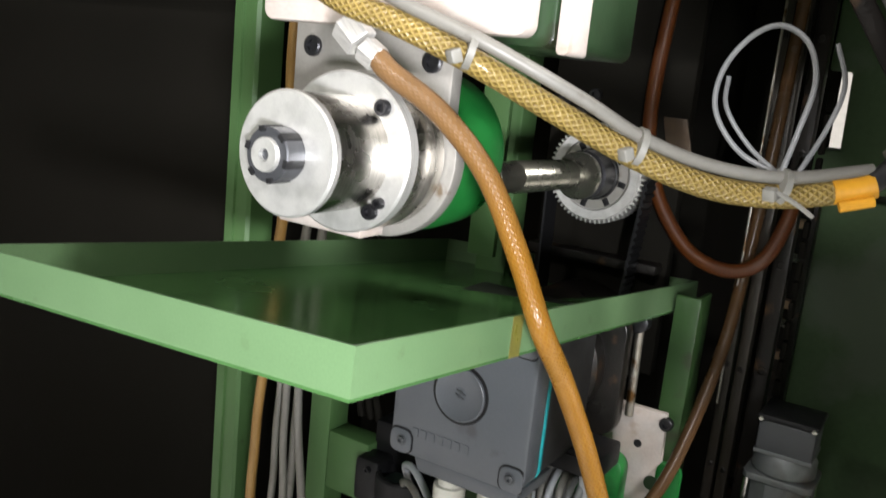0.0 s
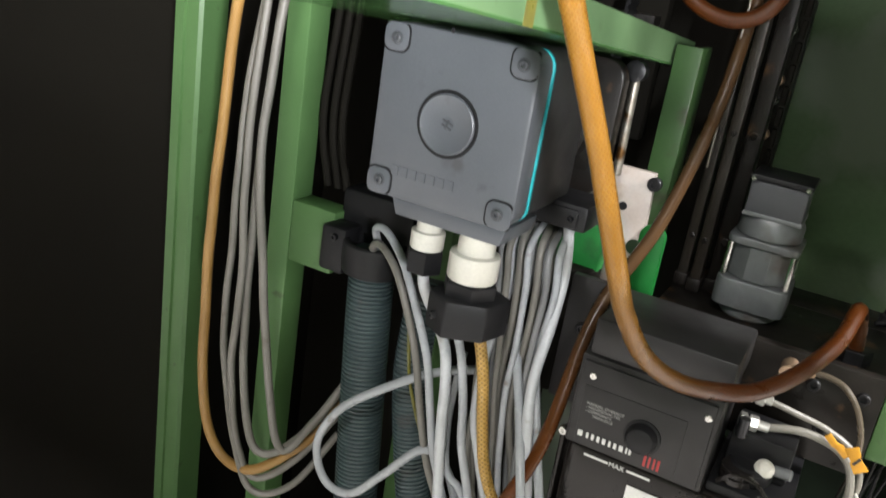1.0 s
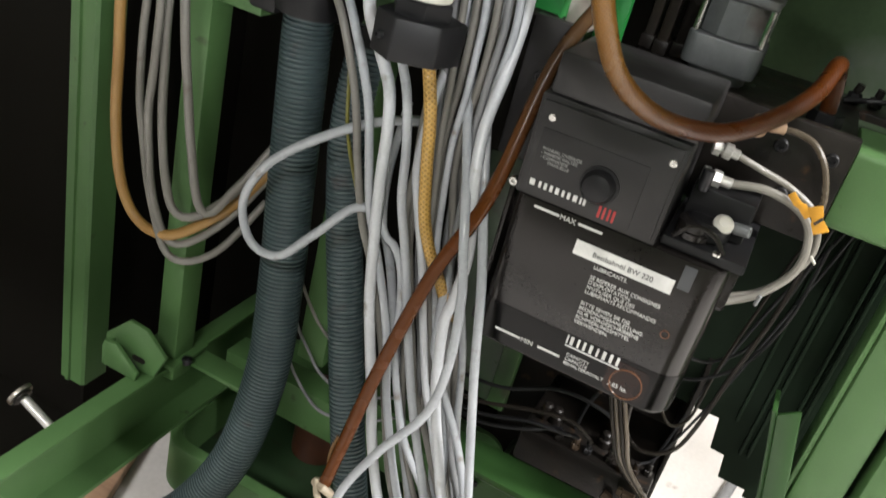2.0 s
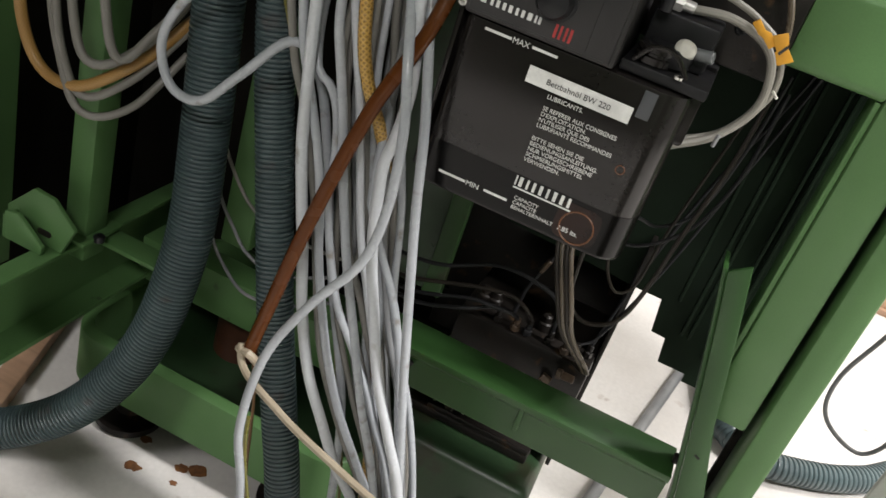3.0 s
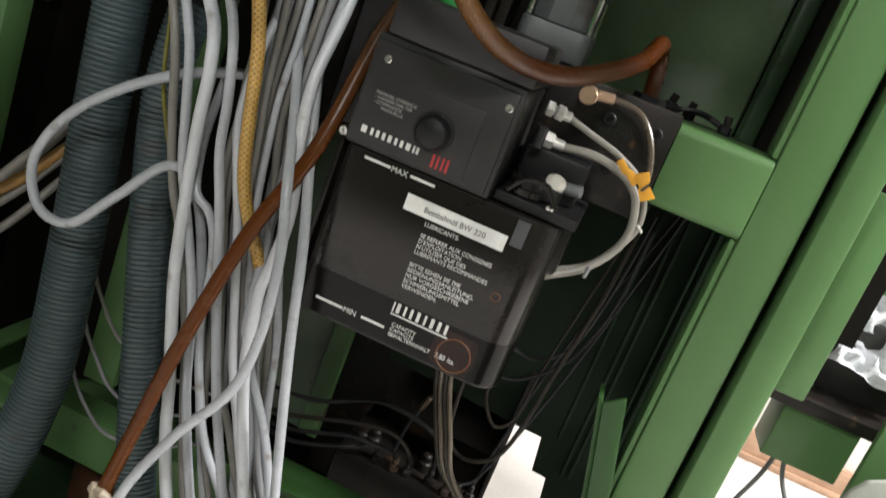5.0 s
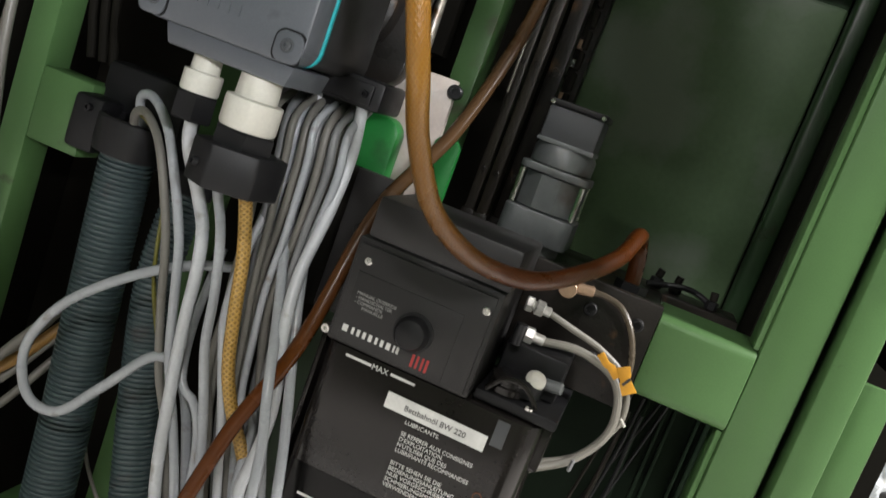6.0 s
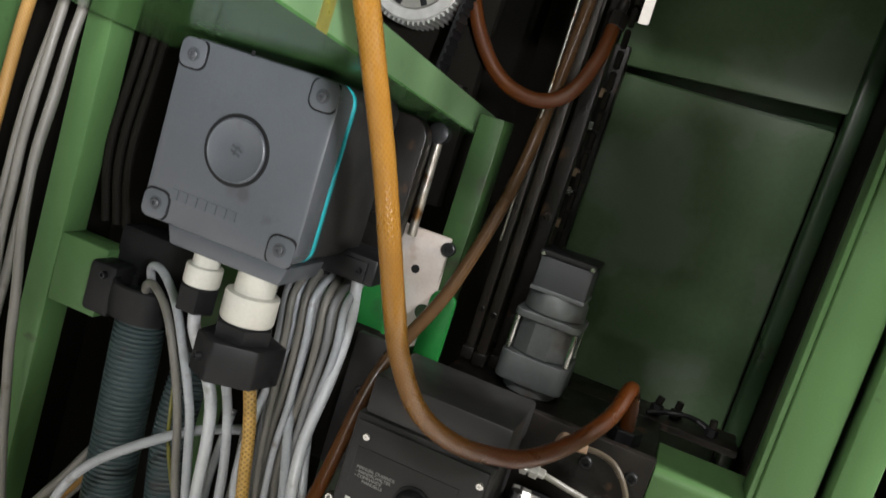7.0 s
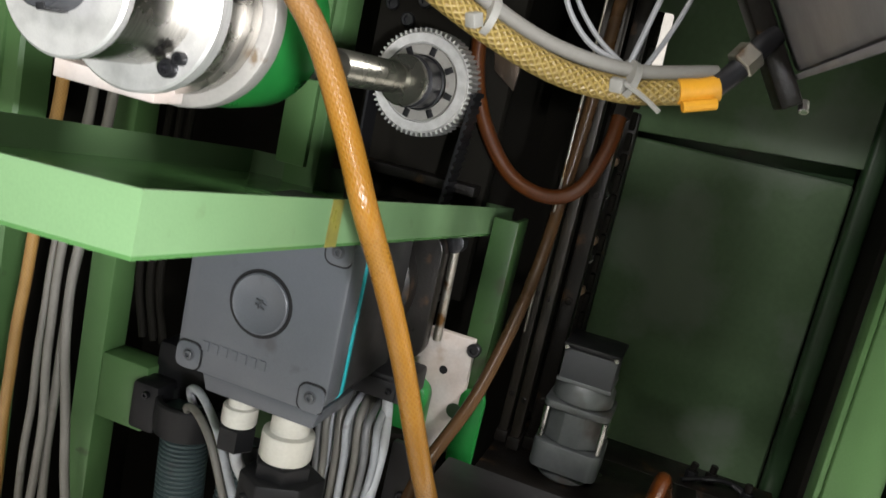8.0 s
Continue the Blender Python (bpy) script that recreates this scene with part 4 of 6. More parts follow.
# ---- lubrication unit ----
def lubricator():
    lu = thing("lubrication_unit", (0.13, 0.92, 0.6), "black oil lubrication unit with a smoked plastic tank", "lubricator")
    hd = part("pump_housing", block(0.048, 0.174, 0.860, 0.96, 0.742, 0.832, 0.003), HOUSING, lu)
    part("hood", block(0.053, 0.176, 0.8615, 0.958, 0.8325, 0.867, 0.003), HOUSING, lu)
    part("front_plate", block(0.052, 0.170, 0.857, 0.8595, 0.7455, 0.827, 0.001), HOUSING, hd)
    part("inset", block(0.058, 0.150, 0.8562, 0.857, 0.7475, 0.805, 0.0003), HOUSING, hd)
    for x, z in ((0.0625, 0.8145), (0.1645, 0.8145)):
        part("screw", turned([(0.0034, 0), (0.0034, 0.001), (0.0026, 0.0018), (0.0008, 0.0018), (0.0006, 0.0008)], (x, 0.857, z), (x, 0, z), 18), FITTING, hd)
    part("knob", turned([(0.0165, 0), (0.0165, 0.0015), (0.0142, 0.002), (0.0140, 0.006), (0.0115, 0.0105), (0.006, 0.0125), (0.001, 0.013)], (0.1165, 0.8562, 0.7755), (0.1165, 0, 0.7755), 36), BLACK, hd)
    writing("MANUAL OVERRIDE\n- HANDSCHALTER\n- COMMANDE\n       MANUELLE", 0.0043, (0.0625, 0.8561, 0.7870), PRINT_DIM, hd)
    bars([[(0.0, 0.0045), (0.008, 0.0022), (0.0128, 0.0026), (0.0180, 0.0026), (0.0232, 0.003), (0.0290, 0.0022), (0.0338, 0.0026), (0.0390, 0.0036), (0.0450, 0.0016), (0.048, 0.0022)]],
         (0.0605, 0.8561, 0.7600), PRINT, hd, "wordmark_bar", 0.0055, 0.01)
    bars([[(0.0, 0.0022), (0.0042, 0.0018), (0.0085, 0.0018), (0.0122, 0.0022)]], (0.1225, 0.8561, 0.7600), RED, hd, "red_mark", 0.0105, 0.01, label="red mark")
    def tank_plan(out=0.0):
        """The tank's plan: a tight corner on one side, a wide one on the other."""
        ring = []
        for cx, cy, r, a in ((0.216, 0.95, 0.022, 0), (0.062, 0.96, 0.012, 90), (0.062, 0.874, 0.012, 180), (0.214, 0.886, 0.024, 270)):
            ring += [(cx + (r + out) * math.cos(radians(a + 15 * k)), cy + (r + out) * math.sin(radians(a + 15 * k))) for k in range(7)]
        return ring
    tank = part("tank", prism(tank_plan(), "z", 0.592, 0.7415, 0.003), GLOSSBLACK, lu, "smoked brown plastic tank with white print")
    part("tank_flange", prism(rounded(0.040, 0.244, 0.7, 0.7425, 0.004), "y", 0.885, 0.985, 0.0015), GLOSSBLACK, tank)
    part("tank_rib", block(0.041, 0.0455, 0.872, 0.965, 0.60, 0.742, 0.0015), GLOSSBLACK, tank)
    part("tank_top", block(0.176, 0.246, 0.870, 0.985, 0.743, 0.752, 0.002), BLACK, lu)
    part("oil_filling", prism(tank_plan(0.0004), "z", 0.5955, 0.634, 0), OILFILL, tank, "darker part filled with oil")
    yy = 0.8610
    for z, word, x in ((0.7365, "MAX", 0.092), (0.6095, "MIN", 0.094)):
        bars([[(0, x - 0.069), (x - 0.069 + 0.0175, 0.0215)]], (0.0695, yy, z), PRINT, tank, "level_mark", 0.0021, 0.01)
        writing(word, 0.0075, (x + 0.0012, yy, z - 0.0035), PRINT, tank)
    part("label_tape", moved(block(-0.0435, 0.0435, -0.0005, 0, -0.0068, 0.0068, 0), pose(0.157, yy - 0.0004, 0.7155, 0, 0.3, 0)), LABEL, tank, "white label tape with black writing")
    writing("Bettbahnöl BW 220", 0.0074, (0.157, yy - 0.0011, 0.7128), INK, tank, align="CENTER", depth=0.0002)
    writing("LUBRICANTS.", 0.0056, (0.1345, yy, 0.7025), PRINT, tank)
    writing("SE REFERER AUX CONSIGNES\nD'EXPLOITATION.\nN'UTILISER QUE DES\nLUBRIFIANTS RECOMMANDES", 0.0056, (0.1345, yy, 0.6925), PRINT, tank, wide=0.95)
    writing("BITTE SEHEN SIE DIE\nBEDIENUNGSANLEITUNG.\nNUR VORGESCHRIEBENE\nSCHMIERUNGSMITTEL\nVERWENDEN.", 0.0056, (0.1345, yy, 0.6665), PRINT, tank)
    bars([[(0.0, 0.0014), (0.0034, 0.0030), (0.0100, 0.0020), (0.0155, 0.0024), (0.0215, 0.0028), (0.0282, 0.0020), (0.0340, 0.0030), (0.0405, 0.0028), (0.0470, 0.0024)]],
         (0.1345, yy, 0.6330), PRINT, tank, "wordmark_bar", 0.0085, 0.005)
    bars([[(0.0, 0.0515)]], (0.1345, yy, 0.6232), PRINT, tank, "underline", 0.0013, 0.005)
    writing("CAPACITY\nCAPACITE\nBEHALTERINHALT", 0.0052, (0.1385, yy, 0.6125), PRINT, tank)
    writing("2.85 lts.", 0.0065, (0.181, yy, 0.6035), PRINT, tank)
    part("oil_tint", prism(rounded(0.176, 0.214, 0.5975, 0.630, 0.008), "y", 0.8612, 0.8615, 0), OIL_BROWN, tank, "brown oil showing through round the drain")
    part("drain_boss", ring(0.196, yy + 0.0001, 0.6105, 0.0145, 0.0007), COPPER, tank, "brown ring of the drain boss")
    part("oil_bubble", ring(0.2095, yy + 0.0004, 0.672, 0.0036, 0.0005), COPPER, tank, "small brown oil ring")
    # valve group beside the housing
    vb = part("valve_block", block(0.182, 0.236, 0.905, 0.955, 0.7525, 0.79, 0.003), BLACK, lu)
    part("filler_cap", turned([(0.018, 0), (0.02, 0.002), (0.02, 0.012), (0.016, 0.015)], (0.205, 0.90, 0.753), (0.205, 0.90, 1), 24), BLACK, vb)
    part("white_cap", turned([(0.006, 0), (0.0085, 0.002), (0.0085, 0.009), (0.005, 0.0125), (0.001, 0.013)], (0.2155, 0.898, 0.764), (0.2185, 0.884, 0.782), 20), WHITE, vb)
    part("stud", rod((0.224, 0.900, 0.768), (0.2385, 0.897, 0.7705), 0.005, 16), ALU, vb)
    part("filler_neck", turned([(0.013, 0), (0.015, 0.001), (0.015, 0.006), (0.013, 0.007), (0.013, 0.009), (0.015, 0.010), (0.015, 0.014)], (0.197, 0.888, 0.7525), (0.197, 0.888, 1), 24), GLOSSBLACK, vb)
    part("valve_stem", rod((0.19, 0.896, 0.79), (0.19, 0.896, 0.808), 0.005, 14), DARKSTEEL, vb)
    part("latch", hose([(0.184, 0.872, 0.754), (0.196, 0.868, 0.768), (0.213, 0.868, 0.768), (0.226, 0.872, 0.754)], 0.0022, 8, 0.003), GLOSSBLACK, vb)
    part("sight_glass", block(0.203, 0.2135, 0.8613, 0.8618, 0.716, 0.738, 0.0002), PLASTIC_DARK, tank)
    part("screw", turned([(0.004, 0), (0.004, 0.002), (0.001, 0.003)], (0.221, 0.869, 0.7525), (0.221, 0.869, 1), 16), FITTING, vb)
    mp = part("mounting_plate", block(0.10, 0.2905, 0.972, 0.984, 0.753, 0.852, 0.0015), SOOT, lu)
    for x, z in ((0.233, 0.827), (0.275, 0.829), (0.249, 0.787)):
        screw("bolt", (x, 0.9715, z), 0.006, mp, BLACK)
    part("side_plate", block(0.002, 0.046, 0.935, 0.945, 0.74, 0.872, 0.0015), HOUSING, lu)
    part("side_drum", rod((-0.016, 0.985, 0.73), (-0.016, 0.985, 0.868), 0.030, 32, 0.003), VOID, lu, "black drum beside the housing")
    screw("bolt", (0.022, 0.9345, 0.820), 0.006, lu)
    screw("bolt", (0.045, 0.866, 0.748), 0.004, lu, FITTING)
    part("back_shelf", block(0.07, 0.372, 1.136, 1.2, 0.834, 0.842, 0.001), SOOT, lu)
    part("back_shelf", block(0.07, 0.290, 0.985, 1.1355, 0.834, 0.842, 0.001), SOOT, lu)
    return lu


lubricator()


def oil_pump():
    op = thing("oil_pump", (0.155, 1.06, 0.842), "grey cast pump motor with a dark square cap", "pump")
    X, Y = 0.153, 1.06
    part("neck", turned([(0.026, 0), (0.028, 0.002), (0.028, 0.012)], (X, Y, 0.8425), (X, Y, 2), 24), ALU, op)
    part("lower_flange", prism(rounded(X - 0.035, X + 0.035, Y - 0.035, Y + 0.035, 0.012), "z", 0.855, 0.884, 0.002), ALU, op)
    part("core", turned([(0.031, 0), (0.0325, 0.001), (0.0325, 0.034), (0.031, 0.035)], (X, Y, 0.8845), (X, Y, 2), 10), ALU, op)
    for dx in (-0.030, 0.030):
        for dy in (-0.026, 0.026):
            part("tie_rod", rod((X + dx, Y + dy, 0.8845), (X + dx, Y + dy, 0.9195), 0.0028, 10), FITTING, op)
    part("upper_flange", prism(rounded(X - 0.034, X + 0.034, Y - 0.033, Y + 0.033, 0.01), "z", 0.920, 0.9275, 0.0015), ALU, op)
    part("head", turned([(0.030, 0), (0.031, 0.001), (0.031, 0.016), (0.028, 0.021)], (X, Y, 0.928), (X, Y, 2), 32), ALU, op)
    part("cap", block(X - 0.027, X + 0.027, Y - 0.028, Y + 0.028, 0.9495, 0.984, 0.003), PLASTIC_DARK, op, "grey square cap")
    part("cap_ledge", block(X - 0.028, X + 0.028, Y - 0.0285, Y + 0.0285, 0.9485, 0.953, 0.001), ALU, op)
    part("lid", block(X - 0.029, X + 0.029, Y - 0.03, Y + 0.03, 0.9842, 0.990, 0.002), BLACK, op)
    for x in (-0.025, 0.025):
        part("cap_screw", rod((X + x, Y - 0.0303, 0.986), (X + x, Y - 0.034, 0.986), 0.0025, 12), FITTING, op)


def pipe_fittings():
    """Oily couplings and short lines that lie behind the beam, at the panel's foot."""
    pf = thing("pipe_coupling", (0.25, 1.01, 0.842), "black oily pipe coupling where the hose ends", "coupling")
    part("base_nut", hexnut((0.258, 1.02, 0.8425), (0.258, 1.02, 0.856), 0.0155), DARKSTEEL, pf)
    rnd = random.Random(8)
    for k, (x, y) in enumerate(((0.281, 1.158), (0.303, 1.171), (0.342, 1.152))):
        pf = thing("small_coupling", (x, y, 0.842), "small black oily pipe coupling behind the beam", "coupling", "couplings behind the beam")
        h = 0.008 + 0.014 * rnd.random()
        part("nut", hexnut((x, y, 0.8425), (x, y, 0.8425 + h), 0.007), SOOT if k % 2 else BLACK, pf)
        part("stub", rod((x, y, 0.843 + h), (x + 0.004 * (rnd.random() - 0.5), y, 0.852 + h), 0.0042, 12), SOOT, pf)
    for k in range(2):
        pts = [(0.272 + 0.01 * k, 1.142 + 0.01 * k, 0.846), (0.292 + 0.012 * k, 1.15, 0.850 + 0.003 * k), (0.318 + 0.008 * k, 1.158, 0.852), (0.345, 1.15 + 0.012 * k, 0.846)]
        single("thin_line", hose(pts, 0.0026, 8, 0.005, wander=0.002), BLACK, "short black oil line behind the beam", "pipe", "short lines behind the beam")


oil_pump()
pipe_fittings()


# ---- hoses ----
def ring_hose(name, points, r, mat, label, pitch=0.0052, category="conduit", group=""):
    th = thing(name, points[-1], label, category, group)
    part("corrugated_tube", hose(points, r, 20, pitch / 4, (1.0, 0.995, 0.965, 0.915)), mat, th)
    a, b = Vector(points[0]), Vector(points[1])
    part("end_collar", rod(a, a + (b - a).normalized() * 0.02, r * 1.12, 24), BLACK, th)
    return th


def oil_hose():
    oh = thing("oil_hose", (0.17, 0.87, 0.84), "amber translucent oil hose hanging in a long bow", "hose")
    way = [(-0.0695, 0.607, 1.293), (-0.0575, 0.607, 1.284), (-0.027, 0.617, 1.264), (0.005, 0.627, 1.230), (0.032, 0.630, 1.183), (0.0535, 0.628, 1.143), (0.0585, 0.664, 1.100), (0.072, 0.688, 1.048), (0.087, 0.699, 1.000), (0.0975, 0.712, 0.961), (0.102, 0.741, 0.925), (0.1165, 0.773, 0.885),
           (0.139, 0.804, 0.861), (0.164, 0.835, 0.850), (0.193, 0.857, 0.8515), (0.219, 0.893, 0.864), (0.240, 0.944, 0.881), (0.248, 0.985, 0.900), (0.251, 1.007, 0.893), (0.255, 1.016, 0.876), (0.258, 1.020, 0.850)]
    part("tube", hose(way, 0.0074, 16, 0.006), AMBER, oh, "amber braided tube, brown with oil towards its foot")
    for a, b, r in (((-0.0955, 0.605, 1.3125), (-0.082, 0.606, 1.3005), 0.0115), ((-0.080, 0.606, 1.2985), (-0.069, 0.607, 1.2915), 0.0092)):
        part("hex_fitting", hexnut(a, b, r), STEEL, oh)
    part("fitting_stem", rod((-0.118, 0.688, 1.322), (-0.094, 0.608, 1.311), 0.006), FITTING, oh)


oil_hose()


def braided_line():
    bl = thing("braided_line", (0.12, 0.70, 1.236), "yellow braided hose tied to a grey cable", "hose")
    part("sleeve", hose([(-0.12, 0.575, 1.345), (-0.078, 0.578, 1.324), (-0.043, 0.585, 1.314), (0.0, 0.60, 1.297), (0.041, 0.635, 1.273), (0.084, 0.668, 1.250), (0.122, 0.70, 1.236), (0.158, 0.727, 1.234), (0.188, 0.745, 1.240)], 0.0078, 16, 0.005), BRASS, bl)
    part("grey_cable", hose([(-0.09, 0.575, 1.352), (-0.045, 0.582, 1.328), (0.010, 0.598, 1.307), (0.056, 0.635, 1.282), (0.086, 0.668, 1.262), (0.12, 0.70, 1.249), (0.160, 0.727, 1.246), (0.205, 0.755, 1.256)], 0.0042, 12, 0.006), CABLE_OLD_DIM, bl, "grey cable along the sleeve")
    for x, y, z, turn in ((0.0, 0.60, 1.302, -30), (0.084, 0.668, 1.256, -30), (0.1575, 0.727, 1.240, -10)):
        tie = turned([(0.0112, -0.0022), (0.0122, -0.0022), (0.0122, 0.0022), (0.0112, 0.0022)], (x, y, z), (x + 0.04, y + 0.03, z - 0.012), 24)
        part("cable_tie", tie, TIE, bl)
        part("tie_head", moved(block(-0.004, 0.004, -0.004, 0.003, -0.004, 0.004, 0.001), pose(x - 0.002, y - 0.0125, z - 0.004, 20, 0, turn)), TIE, bl)
    part("tie_tail", hose([(0.158, 0.714, 1.238), (0.172, 0.712, 1.232), (0.182, 0.712, 1.226)], 0.0016, 6, 0.004), TIE, bl)
    part("marker", hose([(0.186, 0.742, 1.240), (0.198, 0.748, 1.243), (0.208, 0.752, 1.247)], 0.0078, 12, 0.004), YELLOW, bl, "orange-yellow marker sleeve")
    part("marker", hose([(0.192, 0.738, 1.232), (0.210, 0.745, 1.238)], 0.0035, 8, 0.004), YELLOW, bl, "orange-yellow marker sleeve")
    part("end_piece", hose([(0.205, 0.751, 1.246), (0.215, 0.757, 1.258), (0.224, 0.762, 1.274), (0.232, 0.768, 1.285)], 0.0068, 12, 0.004), DARKSTEEL, bl)
    part("end_nut", hexnut((0.216, 0.757, 1.262), (0.222, 0.761, 1.272), 0.0095), STEEL_DIRTY, bl)
    lw = thing("loose_wire", (0.15, 0.73, 1.29), "loose grey wire tied in an open loop", "wire")
    part("wire_loop", hose([(0.156, 0.728, 1.247), (0.128, 0.735, 1.258), (0.108, 0.74, 1.282), (0.108, 0.742, 1.308), (0.122, 0.742, 1.33), (0.14, 0.74, 1.338), (0.158, 0.738, 1.328), (0.166, 0.736, 1.305), (0.162, 0.732, 1.275), (0.157, 0.728, 1.248)], 0.0018, 8, 0.005), CABLE_DARK, lw)
    part("wire_loop", hose([(0.157, 0.73, 1.246), (0.132, 0.742, 1.262), (0.112, 0.75, 1.285), (0.110, 0.752, 1.305)], 0.0016, 8, 0.005), CABLE_DARK, lw)
    part("wire_loop", hose([(0.165, 0.73, 1.246), (0.176, 0.745, 1.278), (0.181, 0.75, 1.305), (0.172, 0.755, 1.33)], 0.0016, 8, 0.005), CABLE_DARK, lw)
    jb = thing("junction_box", (0.28, 0.72, 1.3), "grey junction box hung from the housing roof", "junction box")
    m = pose(0.2515, 0.785, 1.263, 0, -33, 3.4)
    part("body", moved(block(0, 0.15, -0.30, 0, 0.004, 0.15, 0.004), m), GREYBOX, jb)
    part("flange", moved(block(-0.002, 0.152, -0.302, 0.002, 0, 0.0036, 0.0008), m), GREYBOX, jb)
    part("bracket", moved(block(-0.016, -0.003, -0.02, 0.03, -0.014, 0.18, 0.002), m), SOOT, jb)
    for x, y, z in ((0.258, 0.775, 1.251),):
        part("screw", rod((x, y, z), (x + 0.001, y - 0.004, z - 0.007), 0.0032, 12), FITTING, jb)


braided_line()


def rear_lines():
    rh = thing("rear_hose", (0.066, 1.04, 1.12), "brown oil hose hanging in a loop", "hose")
    part("tube", hose([(-0.02, 1.045, 1.45), (-0.028, 1.045, 1.40), (-0.034, 1.04, 1.275), (-0.019, 1.04, 1.199), (0.022, 1.04, 1.140), (0.066, 1.04, 1.123), (0.098, 1.045, 1.137), (0.113, 1.06, 1.178), (0.115, 1.08, 1.22)], 0.0075, 14, 0.006), AMBER_DARK, rh)
    part("end_nut", hexnut((0.115, 1.078, 1.212), (0.1155, 1.084, 1.228), 0.0105), SOOT, rh)
    part("end_stub", rod((0.1155, 1.084, 1.2285), (0.116, 1.088, 1.242), 0.006, 14), SOOT, rh)
    single("oil_pipe", hose([(0.092, 1.064, 1.40), (0.0876, 1.064, 1.25), (0.0815, 1.062, 1.13), (0.077, 1.035, 1.035), (0.062, 0.98, 0.930), (0.036, 0.92, 0.845), (0.029, 0.862, 0.727), (0.003, 0.842, 0.640), (-0.018, 0.825, 0.530), (-0.031, 0.815, 0.440), (-0.041, 0.81, 0.372)], 0.0066, 14, 0.007), PIPE, "brown oil pipe running steeply down across the cables", "pipe")
    wl = thing("woven_lace", (0.03, 0.79, 0.35), "frayed beige woven lace tied round the pipe end", "lace")
    part("lace", hose([(-0.048, 0.808, 0.383), (-0.040, 0.80, 0.368), (-0.014, 0.788, 0.360), (0.043, 0.778, 0.347), (0.102, 0.775, 0.328), (0.175, 0.775, 0.30), (0.22, 0.78, 0.26)], 0.0038, 8, 0.006, wander=0.004), BEIGE, wl)
    part("knot", hose([(-0.052, 0.812, 0.372), (-0.036, 0.802, 0.380), (-0.030, 0.812, 0.366), (-0.046, 0.822, 0.362), (-0.056, 0.83, 0.35)], 0.0042, 8, 0.004), BEIGE, wl)
    single("tan_wire", hose([(-0.075, 0.90, 0.36), (-0.076, 0.89, 0.335), (-0.064, 0.88, 0.30), (-0.052, 0.875, 0.262), (-0.044, 0.87, 0.215), (-0.036, 0.87, 0.15), (-0.01, 0.875, 0.006)], 0.0019, 8, 0.006), TAN_DULL, "thin dull orange tube hanging to the floor", "tube")
    for k, pts in enumerate(([(-0.24, 1.0, 0.54), (-0.217, 1.0, 0.472), (-0.194, 1.0, 0.433), (-0.166, 1.0, 0.404), (-0.13, 1.0, 0.39), (-0.06, 1.01, 0.385), (0.0, 1.03, 0.385)], [(-0.235, 1.0, 0.47), (-0.210, 1.0, 0.403), (-0.185, 1.0, 0.368), (-0.158, 1.0, 0.341), (-0.11, 1.0, 0.335), (-0.03, 1.03, 0.36)], [(-0.235, 1.0, 0.41), (-0.209, 1.0, 0.341), (-0.181, 1.0, 0.305), (-0.147, 1.0, 0.286), (-0.10, 1.02, 0.285), (-0.06, 1.06, 0.29)])):
        single("thin_wire", hose(pts, 0.0021, 8, 0.007), CABLE_DARK if k else CABLE_OLD_DIM, "thin grey wire sagging between the conduits", "wire", "thin wires between the conduits")
    single("tan_wire", hose([(-0.020, 0.80, 0.31), (-0.017, 0.80, 0.275), (-0.008, 0.80, 0.235), (0.008, 0.805, 0.17), (0.02, 0.81, 0.09), (0.026, 0.82, 0.006)], 0.0021, 8, 0.006), STAIN, "thin yellowish wire beside the swinging cable", "wire")


rear_lines()


def conduits():
    g = "corrugated conduits"
    ring_hose("conduit", [(-0.228, 0.945, 0.822), (-0.226, 0.945, 0.76), (-0.214, 0.94, 0.62), (-0.203, 0.935, 0.50), (-0.195, 0.925, 0.375), (-0.208, 0.905, 0.25), (-0.245, 0.885, 0.158), (-0.30, 0.86, 0.09), (-0.38, 0.83, 0.045), (-0.50, 0.80, 0.027)], 0.0262, CONDUIT, "thick blue-grey corrugated conduit bending out over the floor", group=g)
    ring_hose("conduit", [(-0.166, 0.965, 0.80), (-0.160, 0.945, 0.70), (-0.145, 0.945, 0.60), (-0.124, 0.94, 0.52), (-0.075, 0.92, 0.36), (-0.032, 0.90, 0.246), (0.004, 0.885, 0.15), (0.03, 0.88, 0.021)], 0.0205, CONDUIT, "blue-grey corrugated conduit standing beside the cables", group=g)
    cl = thing("conduit_clamp", (-0.22, 0.93, 0.79), "black plastic clamp holding the conduit ends", "clamp")
    part("clamp_block", block(-0.288, -0.192, 0.96, 0.998, 0.79, 0.878, 0.006), BLACK, cl)
    part("clamp_ring", turned([(0.0262, 0), (0.034, 0.001), (0.0355, 0.01), (0.0355, 0.034), (0.034, 0.036), (0.029, 0.036), (0.028, 0.02)], (-0.228, 0.945, 0.797), (-0.228, 0.945, 2), 32), BLACK, cl)
    part("clamp_lug", block(-0.288, -0.255, 0.925, 0.9595, 0.788, 0.842, 0.005), BLACK, cl)
    screw("bolt", (-0.268, 0.924, 0.831), 0.004, cl)
    # Unlit black keeps these cables dark although the key lamp reaches them.
    for k, x in enumerate((-0.338, -0.324, -0.311)):
        single("black_cable", hose([(x, 0.995, 1.45), (x, 0.99, 1.1), (x + 0.004, 0.972, 0.95), (x + 0.022, 0.97, 0.87)], 0.0045, 10, 0.02), VOID, "black cable running up beside the post", "cable", "black cables")


conduits()


